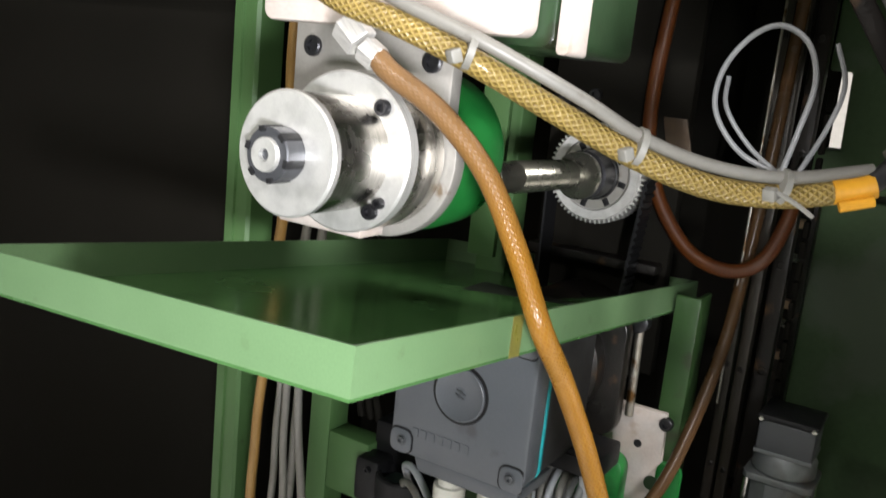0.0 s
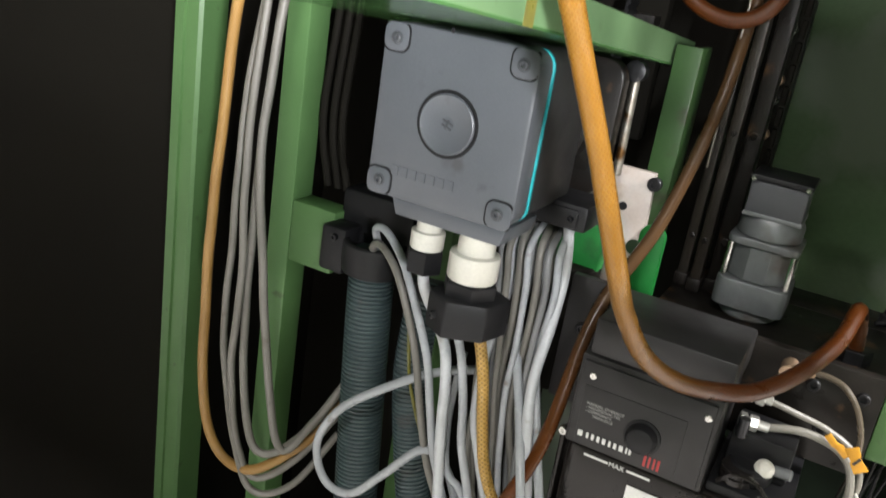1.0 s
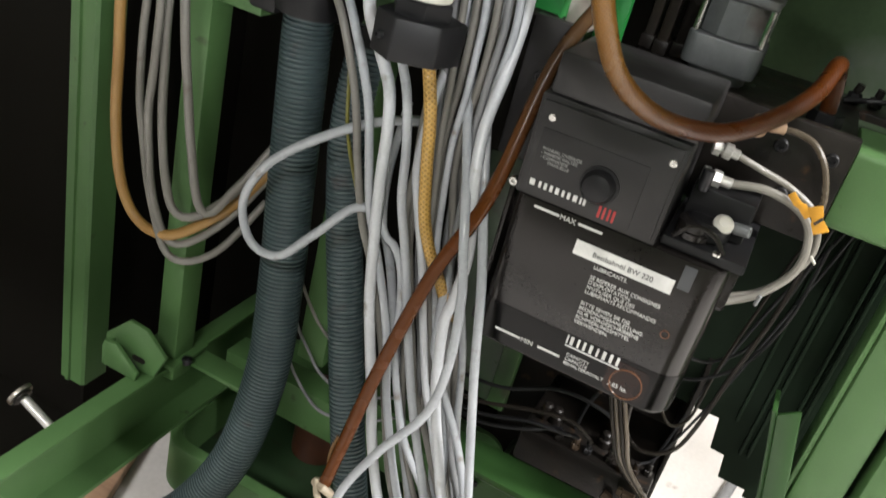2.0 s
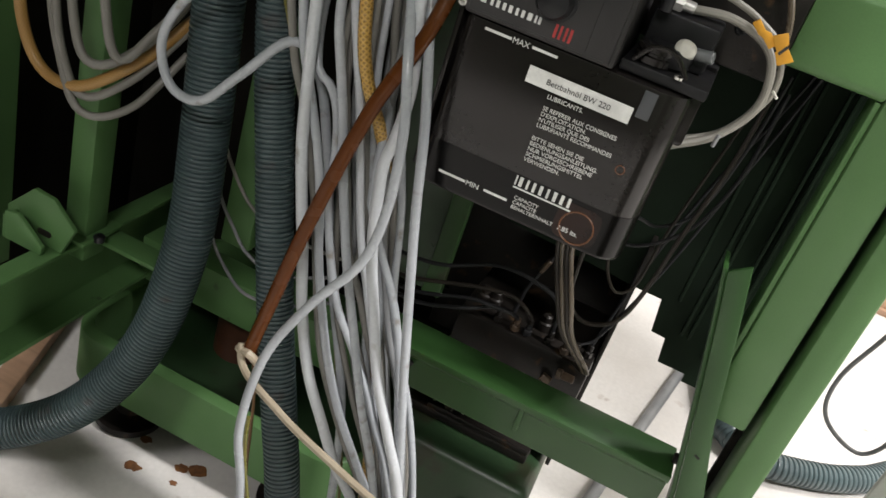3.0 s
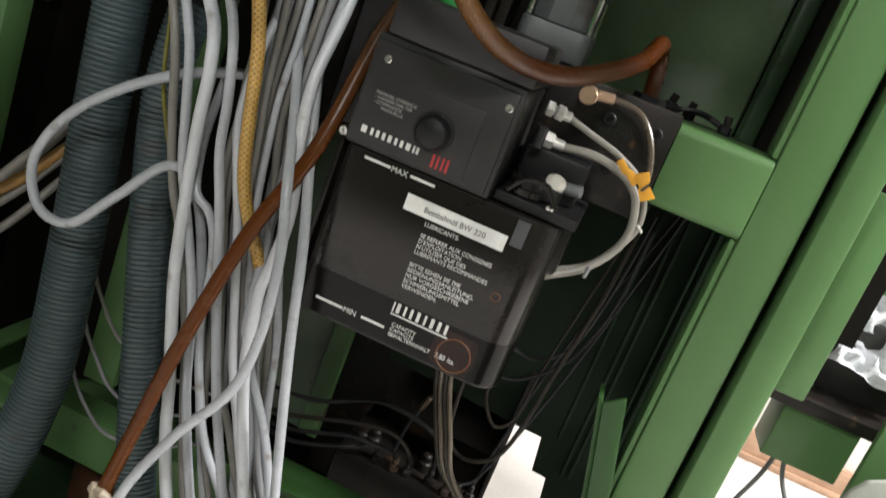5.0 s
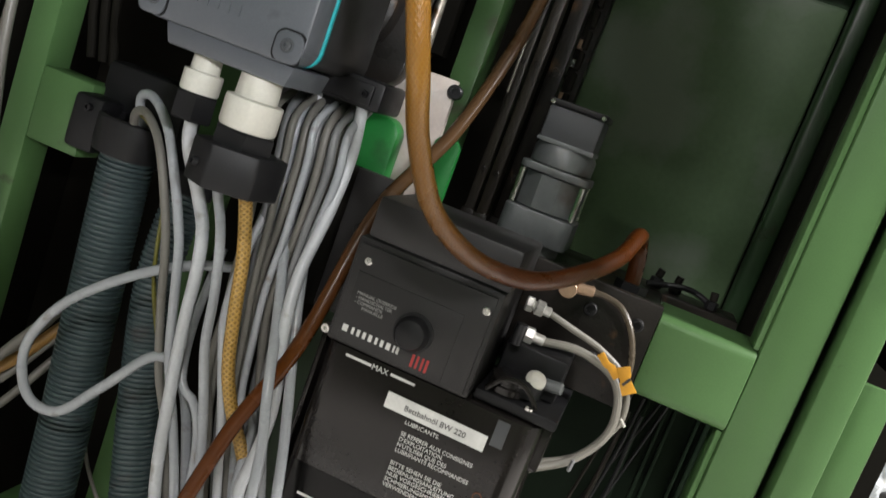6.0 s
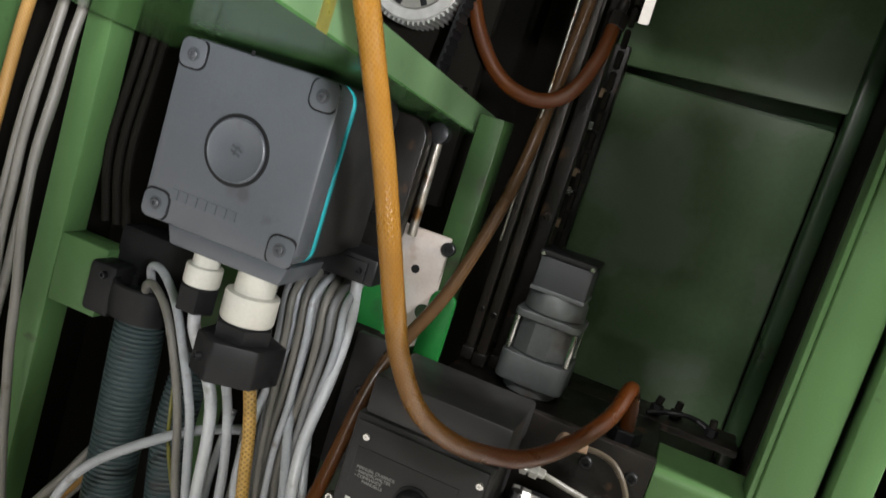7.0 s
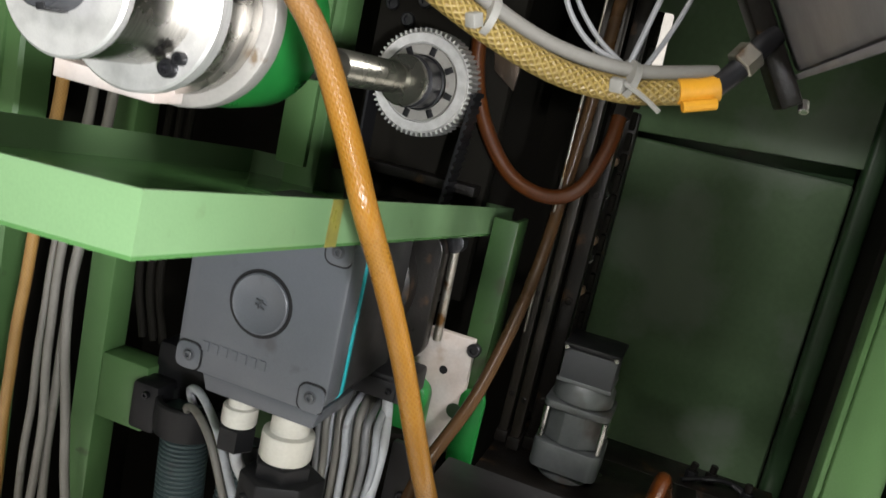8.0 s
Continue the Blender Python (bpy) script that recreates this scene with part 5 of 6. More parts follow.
# ---- cables ----
def bundle_depth(z):
    """How far back the bunch of cables hangs at the height z."""
    steps = ((0.1, 0.84), (0.35, 0.845), (0.5, 0.86), (0.65, 0.87), (0.75, 0.868), (0.85, 0.865), (0.95, 0.875))
    for (z0, y0), (z1, y1) in zip(steps, steps[1:]):
        if z <= z1:
            return y0 + (y1 - y0) * max(0.0, (z - z0) / (z1 - z0))
    return steps[-1][1]


def cables():
    g = "cables hanging beside the posts"
    single("cable", hose([(-0.395, 0.89, 1.45), (-0.388, 0.885, 1.15), (-0.412, 0.90, 0.99), (-0.424, 0.90, 0.80), (-0.425, 0.90, 0.65), (-0.414, 0.90, 0.56), (-0.384, 0.90, 0.509), (-0.332, 0.90, 0.51), (-0.288, 0.93, 0.55), (-0.262, 0.98, 0.60)], 0.0062, 12, 0.008, wander=0.002), TAN_HOSE, "tan oil hose hanging with the grey cables", "cable", g)
    single("cable", hose([(-0.385, 0.915, 1.45), (-0.375, 0.915, 1.15), (-0.397, 0.912, 0.942), (-0.399, 0.91, 0.80), (-0.402, 0.91, 0.661), (-0.366, 0.90, 0.54), (-0.327, 0.895, 0.485), (-0.285, 0.92, 0.50), (-0.26, 0.97, 0.56)], 0.0044, 12, 0.008, wander=0.002), CABLE_OLD_DIM, "grey cable in a hanging bow", "cable", g)
    single("cable", hose([(-0.37, 0.905, 1.45), (-0.366, 0.905, 1.15), (-0.378, 0.90, 0.916), (-0.374, 0.90, 0.748), (-0.379, 0.90, 0.635), (-0.36, 0.90, 0.535), (-0.330, 0.90, 0.50), (-0.29, 0.925, 0.53), (-0.262, 0.975, 0.59)], 0.0046, 12, 0.008, wander=0.002), CABLE_OLD_DIM, "grey cable in a hanging bow", "cable", g)
    single("cable", hose([(-0.36, 0.92, 1.45), (-0.356, 0.92, 1.15), (-0.370, 0.912, 0.914), (-0.370, 0.91, 0.672), (-0.345, 0.90, 0.565), (-0.315, 0.90, 0.540), (-0.282, 0.93, 0.572), (-0.260, 0.975, 0.63)], 0.0050, 12, 0.008, wander=0.002), CABLE_OLD_DIM, "grey cable in a hanging bow", "cable", g)
    single("cable", hose([(-0.345, 0.91, 1.45), (-0.346, 0.91, 1.15), (-0.360, 0.90, 0.920), (-0.341, 0.90, 0.760), (-0.319, 0.90, 0.625), (-0.292, 0.90, 0.556), (-0.272, 0.93, 0.59), (-0.25, 0.975, 0.65)], 0.0050, 12, 0.008, wander=0.002), CABLE_OLD_DIM, "grey cable in a hanging bow", "cable", g)
    g = "cables running down the middle"
    single("thin_cable", hose([(-0.222, 0.925, 0.832), (-0.2, 0.905, 0.846), (-0.172, 0.90, 0.83), (-0.150, 0.897, 0.79), (-0.136, 0.895, 0.72), (-0.112, 0.889, 0.67), (-0.080, 0.892, 0.60), (-0.035, 0.90, 0.50), (0.02, 0.885, 0.36), (0.07, 0.88, 0.2), (0.09, 0.88, 0.006)], 0.0019, 8, 0.008), STAIN, "thin yellow-green earth wire among the cables", "wire", g)
    single("looped_cable", hose([(-0.05, 0.915, 0.755), (-0.105, 0.893, 0.738), (-0.155, 0.875, 0.706), (-0.205, 0.876, 0.659), (-0.228, 0.876, 0.608), (-0.210, 0.872, 0.569), (-0.175, 0.872, 0.567), (-0.138, 0.872, 0.609), (-0.098, 0.878, 0.656), (-0.072, 0.893, 0.63), (-0.045, 0.897, 0.55), (-0.005, 0.885, 0.44), (0.05, 0.87, 0.30), (0.08, 0.86, 0.1), (0.085, 0.86, 0.006)], 0.0047, 12, 0.007), CABLE, "grey cable with a wide loop to the side", "cable", g)
    # cables from the two glands and the bunch behind them
    def hang(mat, r, layer, way, top=(), lab="grey cable in the thick bunch", wander=0.0):
        pts = [*top] + [(x, bundle_depth(z) + layer, z) for x, z in way]
        x, y, z = pts[-1]
        if z > 0.1:
            slope = (pts[-1][0] - pts[-2][0]) / (pts[-1][2] - pts[-2][2])
            pts += [(x + 0.7 * slope * (0.09 - z), y, 0.09), (x + 0.75 * slope * (0.09 - z), y, 0.004 + r)]
        single("cable", hose(pts, r, 12, 0.008, wander=wander), mat, lab, "cable", g)

    glands = "grey cable running down from the glands"
    hang(CABLE_OLD_DIM, 0.0040, 0.010, [(-0.134, 0.784), (-0.121, 0.744), (-0.110, 0.697), (-0.093, 0.641), (-0.074, 0.606), (-0.053, 0.558), (-0.034, 0.51), (-0.016, 0.455), (0.014, 0.375), (0.058, 0.30), (0.105, 0.232)], [(-0.222, 0.935, 0.82), (-0.206, 0.905, 0.845), (-0.186, 0.89, 0.852), (-0.158, 0.878, 0.834)], glands)
    hang(CABLE, 0.0043, 0.004, [(-0.131, 0.817), (-0.115, 0.78), (-0.106, 0.754), (-0.096, 0.708), (-0.085, 0.66), (-0.064, 0.613), (-0.046, 0.572), (-0.030, 0.526), (-0.017, 0.477), (0.002, 0.427), (0.024, 0.377), (0.052, 0.326), (0.088, 0.274), (0.117, 0.23)], [(-0.215, 0.94, 0.82), (-0.212, 0.915, 0.858), (-0.190, 0.90, 0.866), (-0.156, 0.88, 0.850)], glands)
    hang(CABLE_LIGHT, 0.0056, -0.002, [(-0.100, 0.808), (-0.087, 0.782), (-0.081, 0.745), (-0.079, 0.71), (-0.076, 0.676), (-0.071, 0.637), (-0.060, 0.575), (-0.045, 0.521), (-0.030, 0.473), (-0.015, 0.421), (0.010, 0.36), (0.040, 0.309), (0.067, 0.266), (0.102, 0.225)], [(-0.104, 0.826, 0.882), (-0.108, 0.84, 0.85)], "thick pale cable running down from a gland")
    hang(CABLE, 0.0044, -0.005, [(-0.080, 0.813), (-0.071, 0.793), (-0.064, 0.768), (-0.057, 0.73), (-0.052, 0.69), (-0.040, 0.65), (-0.029, 0.618), (-0.014, 0.57), (0.001, 0.525), (0.018, 0.48), (0.045, 0.42), (0.075, 0.352), (0.112, 0.27)], [(-0.072, 0.826, 0.845)], glands)
    # the golden hose dives behind the grey cables
    gold = [(-0.050, 0.828, 0.848)] + [(x, bundle_depth(z) + d, z) for x, z, d in ((-0.053, 0.824, -0.012), (-0.042, 0.778, -0.008), (-0.034, 0.73, -0.008), (-0.025, 0.681, -0.006), (-0.013, 0.645, 0.0), (0.001, 0.612, 0.014), (0.012, 0.57, 0.034), (0.022, 0.52, 0.048), (0.03, 0.45, 0.055), (0.058, 0.36, 0.055), (0.095, 0.2, 0.05), (0.12, 0.01, 0.045))]
    single("cable", hose(gold, 0.0058, 14, 0.007), TAN, "golden tan braided cable among the grey ones", "cable", g)
    hang(CABLE, 0.0041, 0.008, [(-0.069, 0.645), (-0.052, 0.632), (-0.040, 0.612), (-0.031, 0.578), (-0.024, 0.528), (-0.003, 0.47), (0.016, 0.432), (0.041, 0.401), (0.069, 0.365), (0.090, 0.329), (0.124, 0.268)], [(-0.088, 0.915, 0.76), (-0.086, 0.90, 0.69)])
    hang(CABLE_OLD_DIM, 0.0038, 0.014, [(-0.052, 0.668), (-0.037, 0.625), (-0.023, 0.58), (-0.008, 0.533), (0.005, 0.494), (0.017, 0.471), (0.032, 0.449), (0.048, 0.42), (0.076, 0.372), (0.105, 0.31)], [(-0.065, 0.93, 0.925), (-0.060, 0.92, 0.86), (-0.058, 0.90, 0.76)])
    hang(CABLE_LIGHT, 0.0040, 0.009, [(-0.050, 0.72), (-0.038, 0.674), (-0.023, 0.631), (-0.009, 0.587), (0.006, 0.54), (0.019, 0.502), (0.035, 0.469), (0.060, 0.416), (0.095, 0.345), (0.129, 0.271)], [(-0.050, 0.925, 0.925), (-0.050, 0.915, 0.86), (-0.054, 0.892, 0.78)])
    hang(CABLE_LIGHT, 0.0053, -0.010, [(0.014, 0.73), (0.021, 0.698), (0.026, 0.66), (0.025, 0.619), (0.022, 0.594), (0.026, 0.565), (0.032, 0.53), (0.043, 0.492), (0.056, 0.458), (0.071, 0.418), (0.089, 0.379), (0.111, 0.339), (0.143, 0.272)], [(-0.006, 0.915, 0.925), (0.001, 0.91, 0.88), (0.002, 0.90, 0.83), (0.002, 0.88, 0.775)], "thick pale cable in front of the bunch")
    hang(CABLE, 0.0040, 0.012, [(0.012, 0.56), (0.022, 0.53), (0.038, 0.503), (0.059, 0.472), (0.077, 0.439), (0.091, 0.404), (0.109, 0.349), (0.139, 0.251)], [(-0.014, 0.92, 0.80), (-0.004, 0.90, 0.68)])
    cc = thing("cable_clamp", (-0.036, 0.93, 0.923), "black plastic clamp over the top of the cable bunch", "clamp")
    part("body", block(-0.088, 0.014, 0.900, 0.958, 0.9225, 0.948, 0.004), BLACK, cc)
    part("cover_strip", block(-0.080, 0.006, 0.896, 0.8995, 0.926, 0.944, 0.0015), BLACK, cc)
    for x in (-0.074, 0.0):
        screw("clamp_screw", (x, 0.8955, 0.935), 0.003, cc)
    # the rest of the bunch fans out of the clamp behind the box and draws together below
    rnd = random.Random(4)
    for k in range(11):
        f = k / 10
        back = 0.022 + 0.011 * (k % 3)
        way = [(-0.070 + 0.066 * f, 0.90), (-0.066 + 0.066 * f, 0.86), (-0.062 + 0.055 * f + 0.006 * rnd.random(), 0.80), (-0.058 + 0.046 * f + 0.012 * rnd.random(), 0.72), (-0.046 + 0.054 * f + 0.012 * rnd.random(), 0.63),
               (-0.022 + 0.054 * f + 0.018 * rnd.random(), 0.53), (0.002 + 0.06 * f + 0.02 * rnd.random(), 0.44), (0.045 + 0.055 * f + 0.02 * rnd.random(), 0.34), (0.095 + 0.045 * f + 0.012 * rnd.random(), 0.24)]
        # Darker sheaths mixed in for the weaker light at the back.
        hang((CABLE_OLD_DIM, CABLE_DARK, CABLE, CABLE_OLD_DIM)[k % 4], 0.0033 + 0.0006 * (k % 3), back, way, [(-0.074 + 0.066 * f, 0.945, 0.925)], wander=0.002)
    single("cable", hose([(-0.036, 0.95, 0.925), (-0.031, 0.942, 0.87), (-0.012, 0.91, 0.80), (0.018, 0.87, 0.735), (0.050, 0.845, 0.65), (0.070, 0.84, 0.56), (0.105, 0.84, 0.41), (0.146, 0.84, 0.245), (0.17, 0.84, 0.1), (0.18, 0.84, 0.01)], 0.0044, 12, 0.008), CABLE, "straight grey cable in front of the bunch", "cable", g)
    single("cable", hose([(-0.052, 0.94, 0.925), (-0.045, 0.93, 0.86), (-0.026, 0.90, 0.79), (0.005, 0.86, 0.735), (0.028, 0.83, 0.69), (0.043, 0.82, 0.643), (0.051, 0.812, 0.578), (0.045, 0.803, 0.525), (0.015, 0.79, 0.471), (-0.011, 0.782, 0.402), (-0.014, 0.772, 0.320), (0.003, 0.77, 0.248), (0.02, 0.775, 0.1), (0.03, 0.79, 0.01)], 0.0044, 12, 0.007), CABLE, "grey cable swinging out in front of the others", "cable", g)


cables()


def marker_cables():
    g = "thin cables with yellow markers"
    mc = thing("sensor_cable", (0.26, 0.94, 0.8), "thin grey sensor cable with yellow marker sleeves", "cable", g)
    part("sheath", hose([(0.2035, 0.922, 0.8195), (0.225, 0.93, 0.813), (0.256, 0.94, 0.803), (0.283, 0.946, 0.785), (0.292, 0.946, 0.751), (0.270, 0.94, 0.711), (0.235, 0.93, 0.690)], 0.0028, 10, 0.005), CABLE_TUBE, mc)
    part("plug", both(hexnut((0.184, 0.919, 0.8205), (0.1905, 0.92, 0.8205), 0.0068), hexnut((0.1925, 0.92, 0.8205), (0.200, 0.921, 0.820), 0.0068), rod((0.1902, 0.92, 0.8205), (0.206, 0.922, 0.8195), 0.0042, 14)), STEEL, mc, "bright nickel coupling")
    part("marker", prism([(0.2535, 0.7995), (0.2575, 0.8045), (0.2650, 0.7980), (0.2700, 0.7975), (0.2775, 0.7900), (0.2735, 0.7855), (0.2655, 0.7920), (0.2615, 0.7930)], "y", 0.9325, 0.9345, 0.0004), YELLOW, mc)
    mc = thing("sensor_cable", (0.26, 0.94, 0.8), "thin grey sensor cable with yellow marker sleeves", "cable", g)
    part("sheath", hose([(0.207, 0.92, 0.795), (0.238, 0.933, 0.797), (0.268, 0.940, 0.788), (0.283, 0.94, 0.77), (0.286, 0.94, 0.738), (0.266, 0.935, 0.706), (0.236, 0.925, 0.687)], 0.0037, 10, 0.005), CABLE_TUBE, mc)
    part("plug", both(hexnut((0.184, 0.913, 0.7975), (0.1905, 0.914, 0.7973), 0.0072), hexnut((0.1925, 0.914, 0.7972), (0.2005, 0.915, 0.797), 0.0072), rod((0.1902, 0.914, 0.7973), (0.2095, 0.917, 0.7962), 0.0046, 14)), STEEL, mc, "bright nickel coupling")
    tag = part("marker", prism([(0.2715, 0.7965), (0.2815, 0.8025), (0.2855, 0.7945), (0.2845, 0.7935), (0.2945, 0.7840), (0.2845, 0.7765), (0.2785, 0.7855), (0.2795, 0.7865)], "y", 0.9295, 0.9315, 0.0004), YELLOW, mc)
    part("mark", moved(block(-0.0012, 0.0012, -0.0006, 0, -0.0042, 0.0042, 0), pose(0.2835, 0.9294, 0.789, 0, 30, 0)), INK, tag)
    part("tie_tail", rod((0.291, 0.936, 0.7565), (0.296, 0.929, 0.7535), 0.0013, 8), WHITE, mc)
    part("cable_tie", rod((0.2685, 0.928, 0.7095), (0.2675, 0.928, 0.6985), 0.0018, 8), CABLE_DARK, mc)
    mc = thing("sensor_cable", (0.26, 0.94, 0.8), "thin brown tube from a bronze elbow fitting", "cable", g)
    part("sheath", hose([(0.230, 0.956, 0.8440), (0.243, 0.957, 0.844), (0.258, 0.955, 0.840), (0.272, 0.952, 0.825), (0.282, 0.95, 0.80), (0.284, 0.95, 0.77)], 0.0028, 10, 0.005), TUBE_BROWN, mc)
    part("elbow", both(rod((0.210, 0.966, 0.840), (0.210, 0.944, 0.840), 0.0080, 20), rod((0.216, 0.953, 0.8425), (0.231, 0.956, 0.8440), 0.0048, 14)), BRONZE, mc)
    tc = "thin dark wires under the tank"
    for k in range(4):
        single("thin_wire", hose([(0.178 + 0.0048 * k, 0.925, 0.597), (0.181 + 0.0048 * k, 0.95, 0.547), (0.200 + 0.005 * k, 0.96, 0.49), (0.217 + 0.004 * k, 0.97, 0.45), (0.250 + 0.002 * k, 0.985, 0.412), (0.252 + 0.002 * k, 1.01, 0.392), (0.240 + 0.003 * k, 1.045, 0.375), (0.228 + 0.003 * k, 1.06, 0.366)], 0.0024, 8, 0.008), TUBE_BROWN if k % 2 else CABLE_SHADED, "thin brownish tube hanging under the tank", "wire", tc)
    def slack(pts, r, mat, lab="thin wire hanging in a slack bow, darkened for shade"):
        single("thin_wire", hose(pts, r, 8, 0.007), mat, lab, "wire", tc)

    slack([(0.30, 1.03, 0.74), (0.294, 1.0, 0.672), (0.282, 1.0, 0.582), (0.277, 1.0, 0.535), (0.268, 1.0, 0.485), (0.254, 1.0, 0.463), (0.231, 1.0, 0.455), (0.212, 1.0, 0.469), (0.205, 0.99, 0.51), (0.203, 0.96, 0.60)], 0.0024, CABLE_SHADED)
    slack([(0.228, 0.97, 0.60), (0.230, 0.98, 0.565), (0.2285, 0.99, 0.538), (0.237, 0.99, 0.518), (0.25, 0.99, 0.507), (0.264, 1.0, 0.52), (0.27, 1.03, 0.57), (0.285, 1.06, 0.66), (0.30, 1.07, 0.757)], 0.0017, CABLE_SHADED)
    slack([(0.213, 0.965, 0.60), (0.222, 1.0, 0.56), (0.237, 1.02, 0.546), (0.256, 1.02, 0.554), (0.279, 1.02, 0.576), (0.296, 1.02, 0.607), (0.309, 1.02, 0.665), (0.312, 1.03, 0.74)], 0.0019, BLACK)
    slack([(0.230, 0.965, 0.60), (0.240, 0.99, 0.59), (0.262, 1.03, 0.575), (0.290, 1.05, 0.60), (0.305, 1.06, 0.68), (0.31, 1.06, 0.75)], 0.0018, BLACK)
    slack([(0.336, 1.12, 0.755), (0.318, 1.12, 0.687), (0.298, 1.12, 0.62), (0.275, 1.10, 0.53), (0.262, 1.09, 0.45), (0.252, 1.08, 0.384)], 0.0019, BLACK)
    slack([(0.342, 1.118, 0.755), (0.328, 1.118, 0.68), (0.309, 1.118, 0.586), (0.285, 1.10, 0.49), (0.255, 1.08, 0.40), (0.238, 1.07, 0.384)], 0.0017, BLACK)
    slack([(-0.01, 1.03, 0.392), (0.037, 1.02, 0.400), (0.111, 1.02, 0.426), (0.149, 1.02, 0.434), (0.168, 1.02, 0.429), (0.180, 1.04, 0.405), (0.178, 1.066, 0.384)], 0.0026, CABLE_SHADED, "thin dark tube bent over the valves")
    slack([(-0.01, 1.03, 0.378), (0.045, 1.02, 0.385), (0.107, 1.02, 0.408), (0.135, 1.02, 0.412), (0.157, 1.04, 0.402), (0.163, 1.064, 0.384)], 0.0026, BLACK, "thin dark tube bent over the valves")
    slack([(-0.01, 1.04, 0.36), (0.05, 1.03, 0.367), (0.105, 1.03, 0.388), (0.130, 1.045, 0.395), (0.140, 1.066, 0.384)], 0.0026, BLACK, "thin dark tube bent over the valves")
    slack([(-0.01, 1.05, 0.405), (0.06, 1.04, 0.42), (0.12, 1.05, 0.445), (0.17, 1.06, 0.44), (0.20, 1.07, 0.42), (0.205, 1.07, 0.384)], 0.0026, BLACK, "thin dark tube bent over the valves")


marker_cables()


def valve_group():
    vg = thing("valve_manifold", (0.17, 1.12, 0.35), "oily valve manifold with small fittings, blackened for shade", "manifold")
    # Near-black and brown tones hold the dimness under the tank.
    part("block", block(0.095, 0.262, 1.056, 1.2, 0.3185, 0.368, 0.004), SOOT, vg)
    for k, (x, y) in enumerate(((0.140, 1.066), (0.163, 1.064), (0.178, 1.066), (0.205, 1.07), (0.226, 1.064), (0.238, 1.07), (0.252, 1.08))):
        part("fitting", both(hexnut((x, y, 0.3685), (x, y, 0.377), 0.0058), rod((x, y, 0.3772), (x, y, 0.386), 0.0038, 12)), RUST if k in (1, 4) else DARKSTEEL if k == 2 else SOOT, vg)
    part("elbow", both(rod((0.236, 1.050, 0.350), (0.250, 1.048, 0.352), 0.005, 16), hexnut((0.229, 1.051, 0.349), (0.2355, 1.050, 0.350), 0.0065)), RUST, vg)
    part("feed_tube", hose([(0.186, 1.105, 0.53), (0.176, 1.102, 0.475), (0.168, 1.1, 0.451)], 0.0026, 8, 0.006), BLACK, vg)
    part("ferrule", rod((0.1685, 1.1, 0.453), (0.1625, 1.1, 0.434), 0.0036, 12), RUST, vg)
    part("feed_tube", hose([(0.1622, 1.1, 0.433), (0.155, 1.1, 0.405), (0.152, 1.1, 0.369)], 0.0026, 8, 0.006), BLACK, vg)
    part("union_nut", hexnut((0.214, 1.051, 0.336), (0.226, 1.050, 0.333), 0.006), RUST, vg)
    for x in (0.112, 0.126, 0.192, 0.215):
        part("valve_cap", turned([(0.009, 0), (0.009, 0.010), (0.0065, 0.012), (0.0065, 0.019), (0.004, 0.021)], (x, 1.095, 0.3685), (x, 1.095, 1), 16), SOOT, vg)
    part("side_plate", block(0.2625, 0.268, 1.09, 1.4, 0.19, 0.52, 0.001), SOOT, vg)


valve_group()


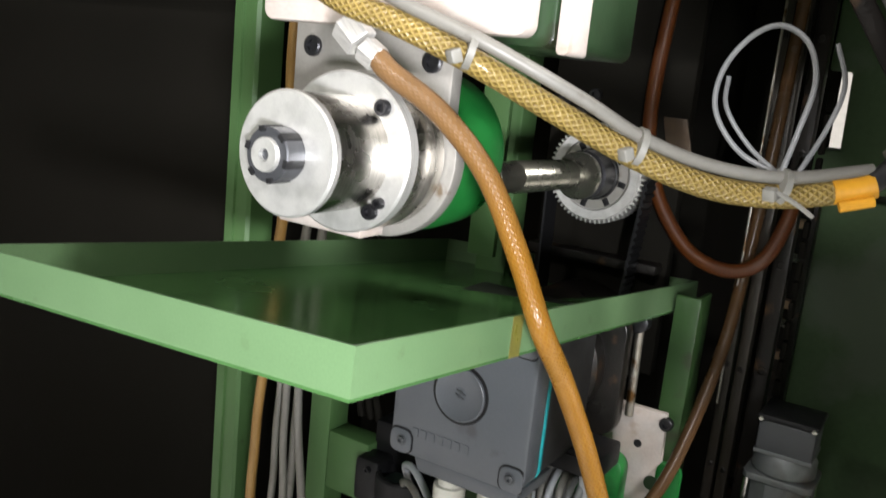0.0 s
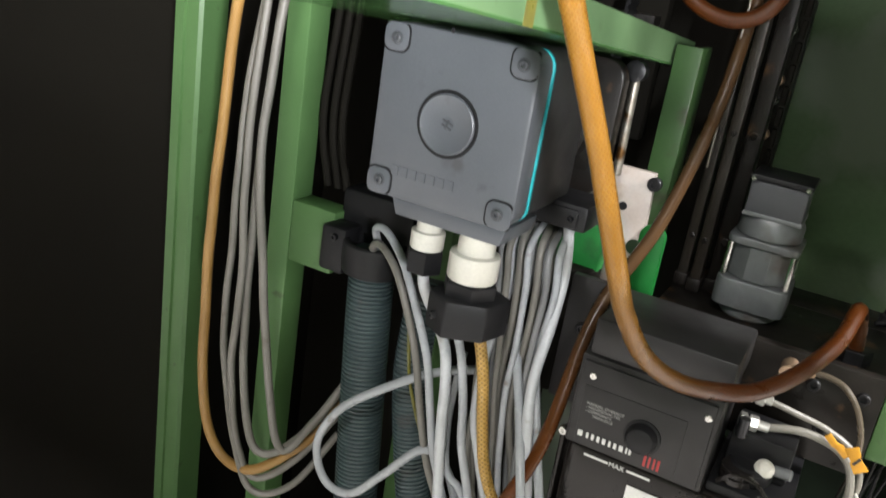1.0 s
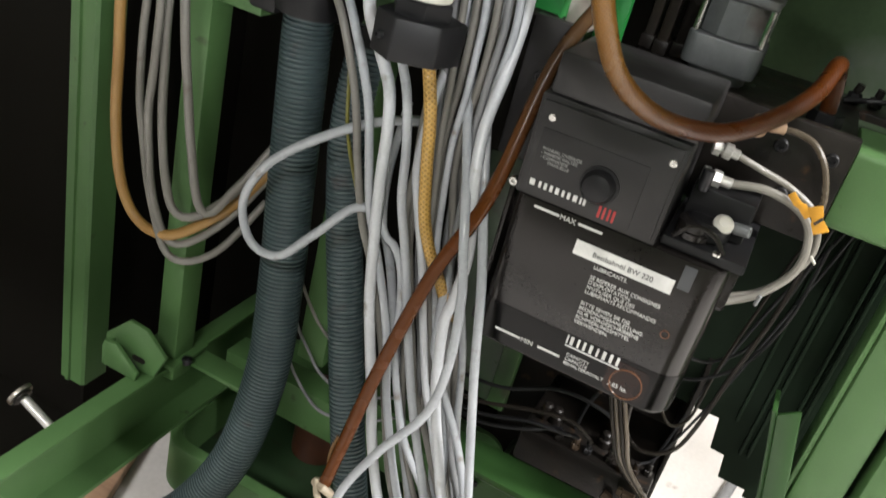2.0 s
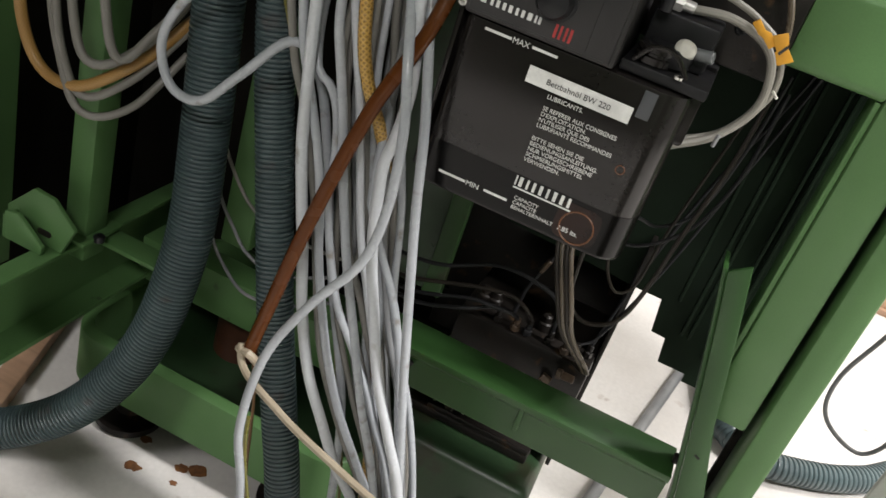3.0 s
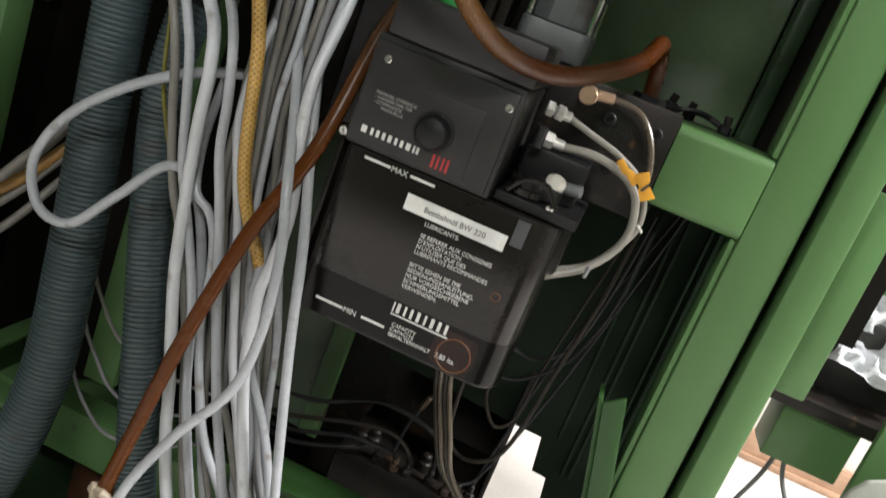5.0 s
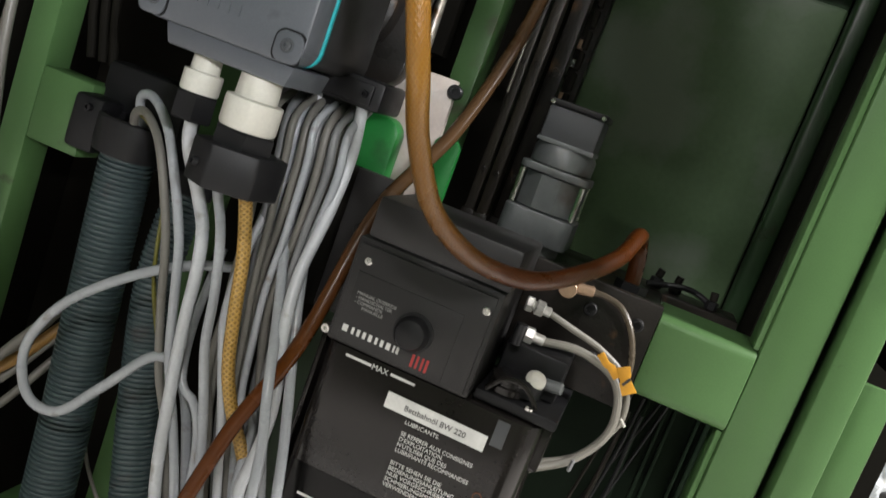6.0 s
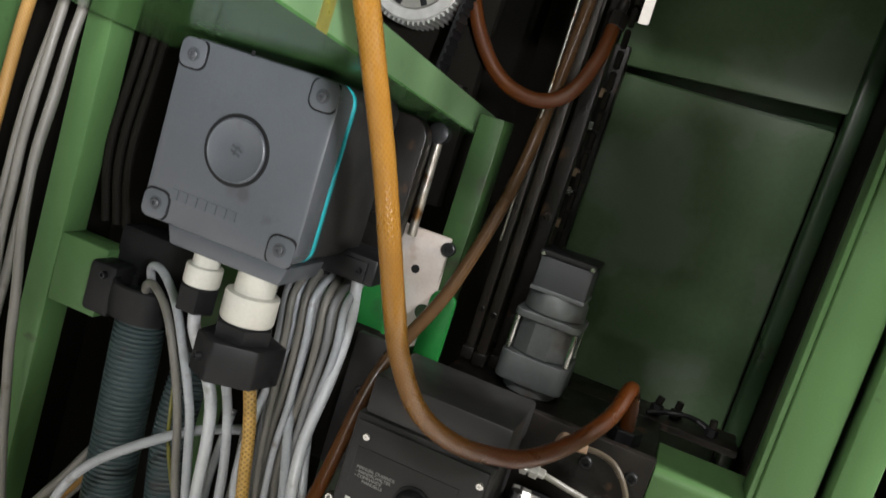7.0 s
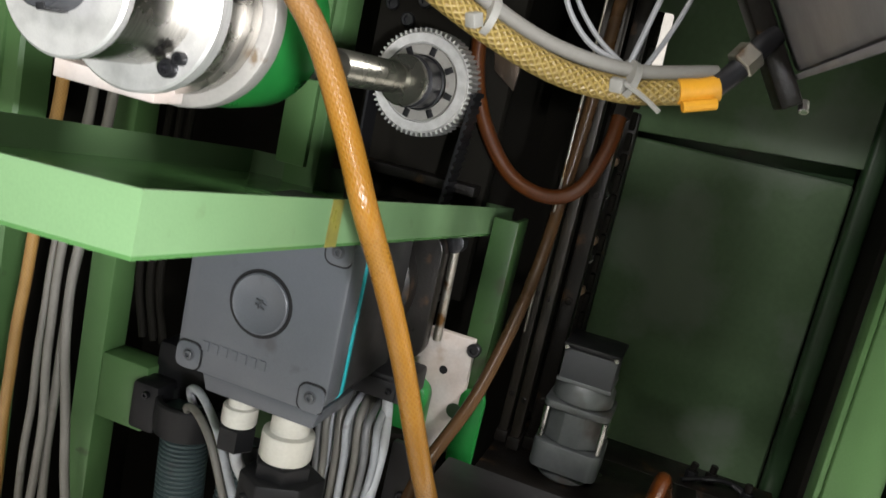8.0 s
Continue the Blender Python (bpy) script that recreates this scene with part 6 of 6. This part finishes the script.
# ---- what stands beyond the open side ----
def beyond():
    ring_hose("floor_conduit", [(0.50, 2.3, 0.028), (0.49, 1.9, 0.026), (0.52, 1.66, 0.028), (0.598, 1.57, 0.03), (0.70, 1.60, 0.027), (0.80, 1.66, 0.03), (0.95, 1.8, 0.027), (1.3, 1.95, 0.027)], 0.0255, CONDUIT, "grey corrugated conduit lying on the floor", 0.010)
    single("floor_pipe", rod((0.30, 1.0, 0.0115), (0.543, 2.3, 0.0115), 0.0105, 24), CABLE_DARK, "smooth grey pipe lying on the floor", "pipe")
    single("cable_loop", hose([(0.600, 1.35, 0.60), (0.602, 1.35, 0.462), (0.577, 1.35, 0.350), (0.592, 1.35, 0.283), (0.655, 1.35, 0.253), (0.681, 1.35, 0.304), (0.662, 1.35, 0.386), (0.617, 1.35, 0.468), (0.62, 1.35, 0.60)], 0.0033, 10, 0.008), CABLE_DARK, "dark grey cable hanging in a loop", "cable")
    cr = thing("rear_carriage", (0.62, 1.3, 0.55), "green rear carriage with a square beam end", "carriage")
    part("beam_end", block(0.566, 0.664, 1.29, 1.36, 0.487, 0.562, 0.003), GREEN, cr)
    part("slide_bar", block(0.50, 0.70, 1.28, 1.36, 0.5625, 0.580, 0.001), SOOT, cr)
    part("carriage_body", block(0.588, 0.95, 1.345, 1.6, 0.5805, 0.688, 0.004), HOUSING, cr)
    part("lower_web", block(0.6645, 0.95, 1.25, 1.262, 0.42, 0.66, 0.003), GREEN, cr)
    part("hub", turned([(0.030, 0.0), (0.052, 0.0), (0.055, 0.003), (0.055, 0.03), (0.052, 0.033), (0.030, 0.033), (0.0298, 0.0)], (0.645, 1.44, 0.757), (0.645, 2, 0.757), 36), GREEN, cr)
    part("column", block(0.66, 0.9, 1.475, 1.6, 0.6885, 1.2, 0.004), GREEN, cr)
    sc = thing("side_cover", (0.86, 1.2, 0.0), "pale grey-green sheet metal cover, scuffed and glossy", "cover")
    part("sheet", prism([(0.640, 0.50), (0.644, 0.525), (0.656, 0.545), (0.675, 0.556), (0.70, 0.56), (1.1, 0.60), (1.1, 0.0), (0.6245, 0.0)], "y", 1.19, 1.2, 0.004), SHEET, sc)
    screw("screw", (0.70, 1.189, 0.53), 0.006, sc)
    fl = thing("plastic_film", (0.655, 1.338, 0.66), "crumpled clear plastic film on the carriage", "film")
    bm = bmesh.new()
    bmesh.ops.create_grid(bm, x_segments=28, y_segments=28, size=0.055)
    for v in bm.verts:
        v.co.z = 0.03 * noise.noise(v.co * 26) + 0.018 * noise.noise(v.co * 70)
        v.co.x *= 1 + 0.25 * noise.noise(v.co * 9 + Vector((3, 0, 0)))
    part("sheet", moved(bm, pose(0.655, 1.338, 0.672, 62, 8, 0)), FILM, fl, smooth=20)


beyond()
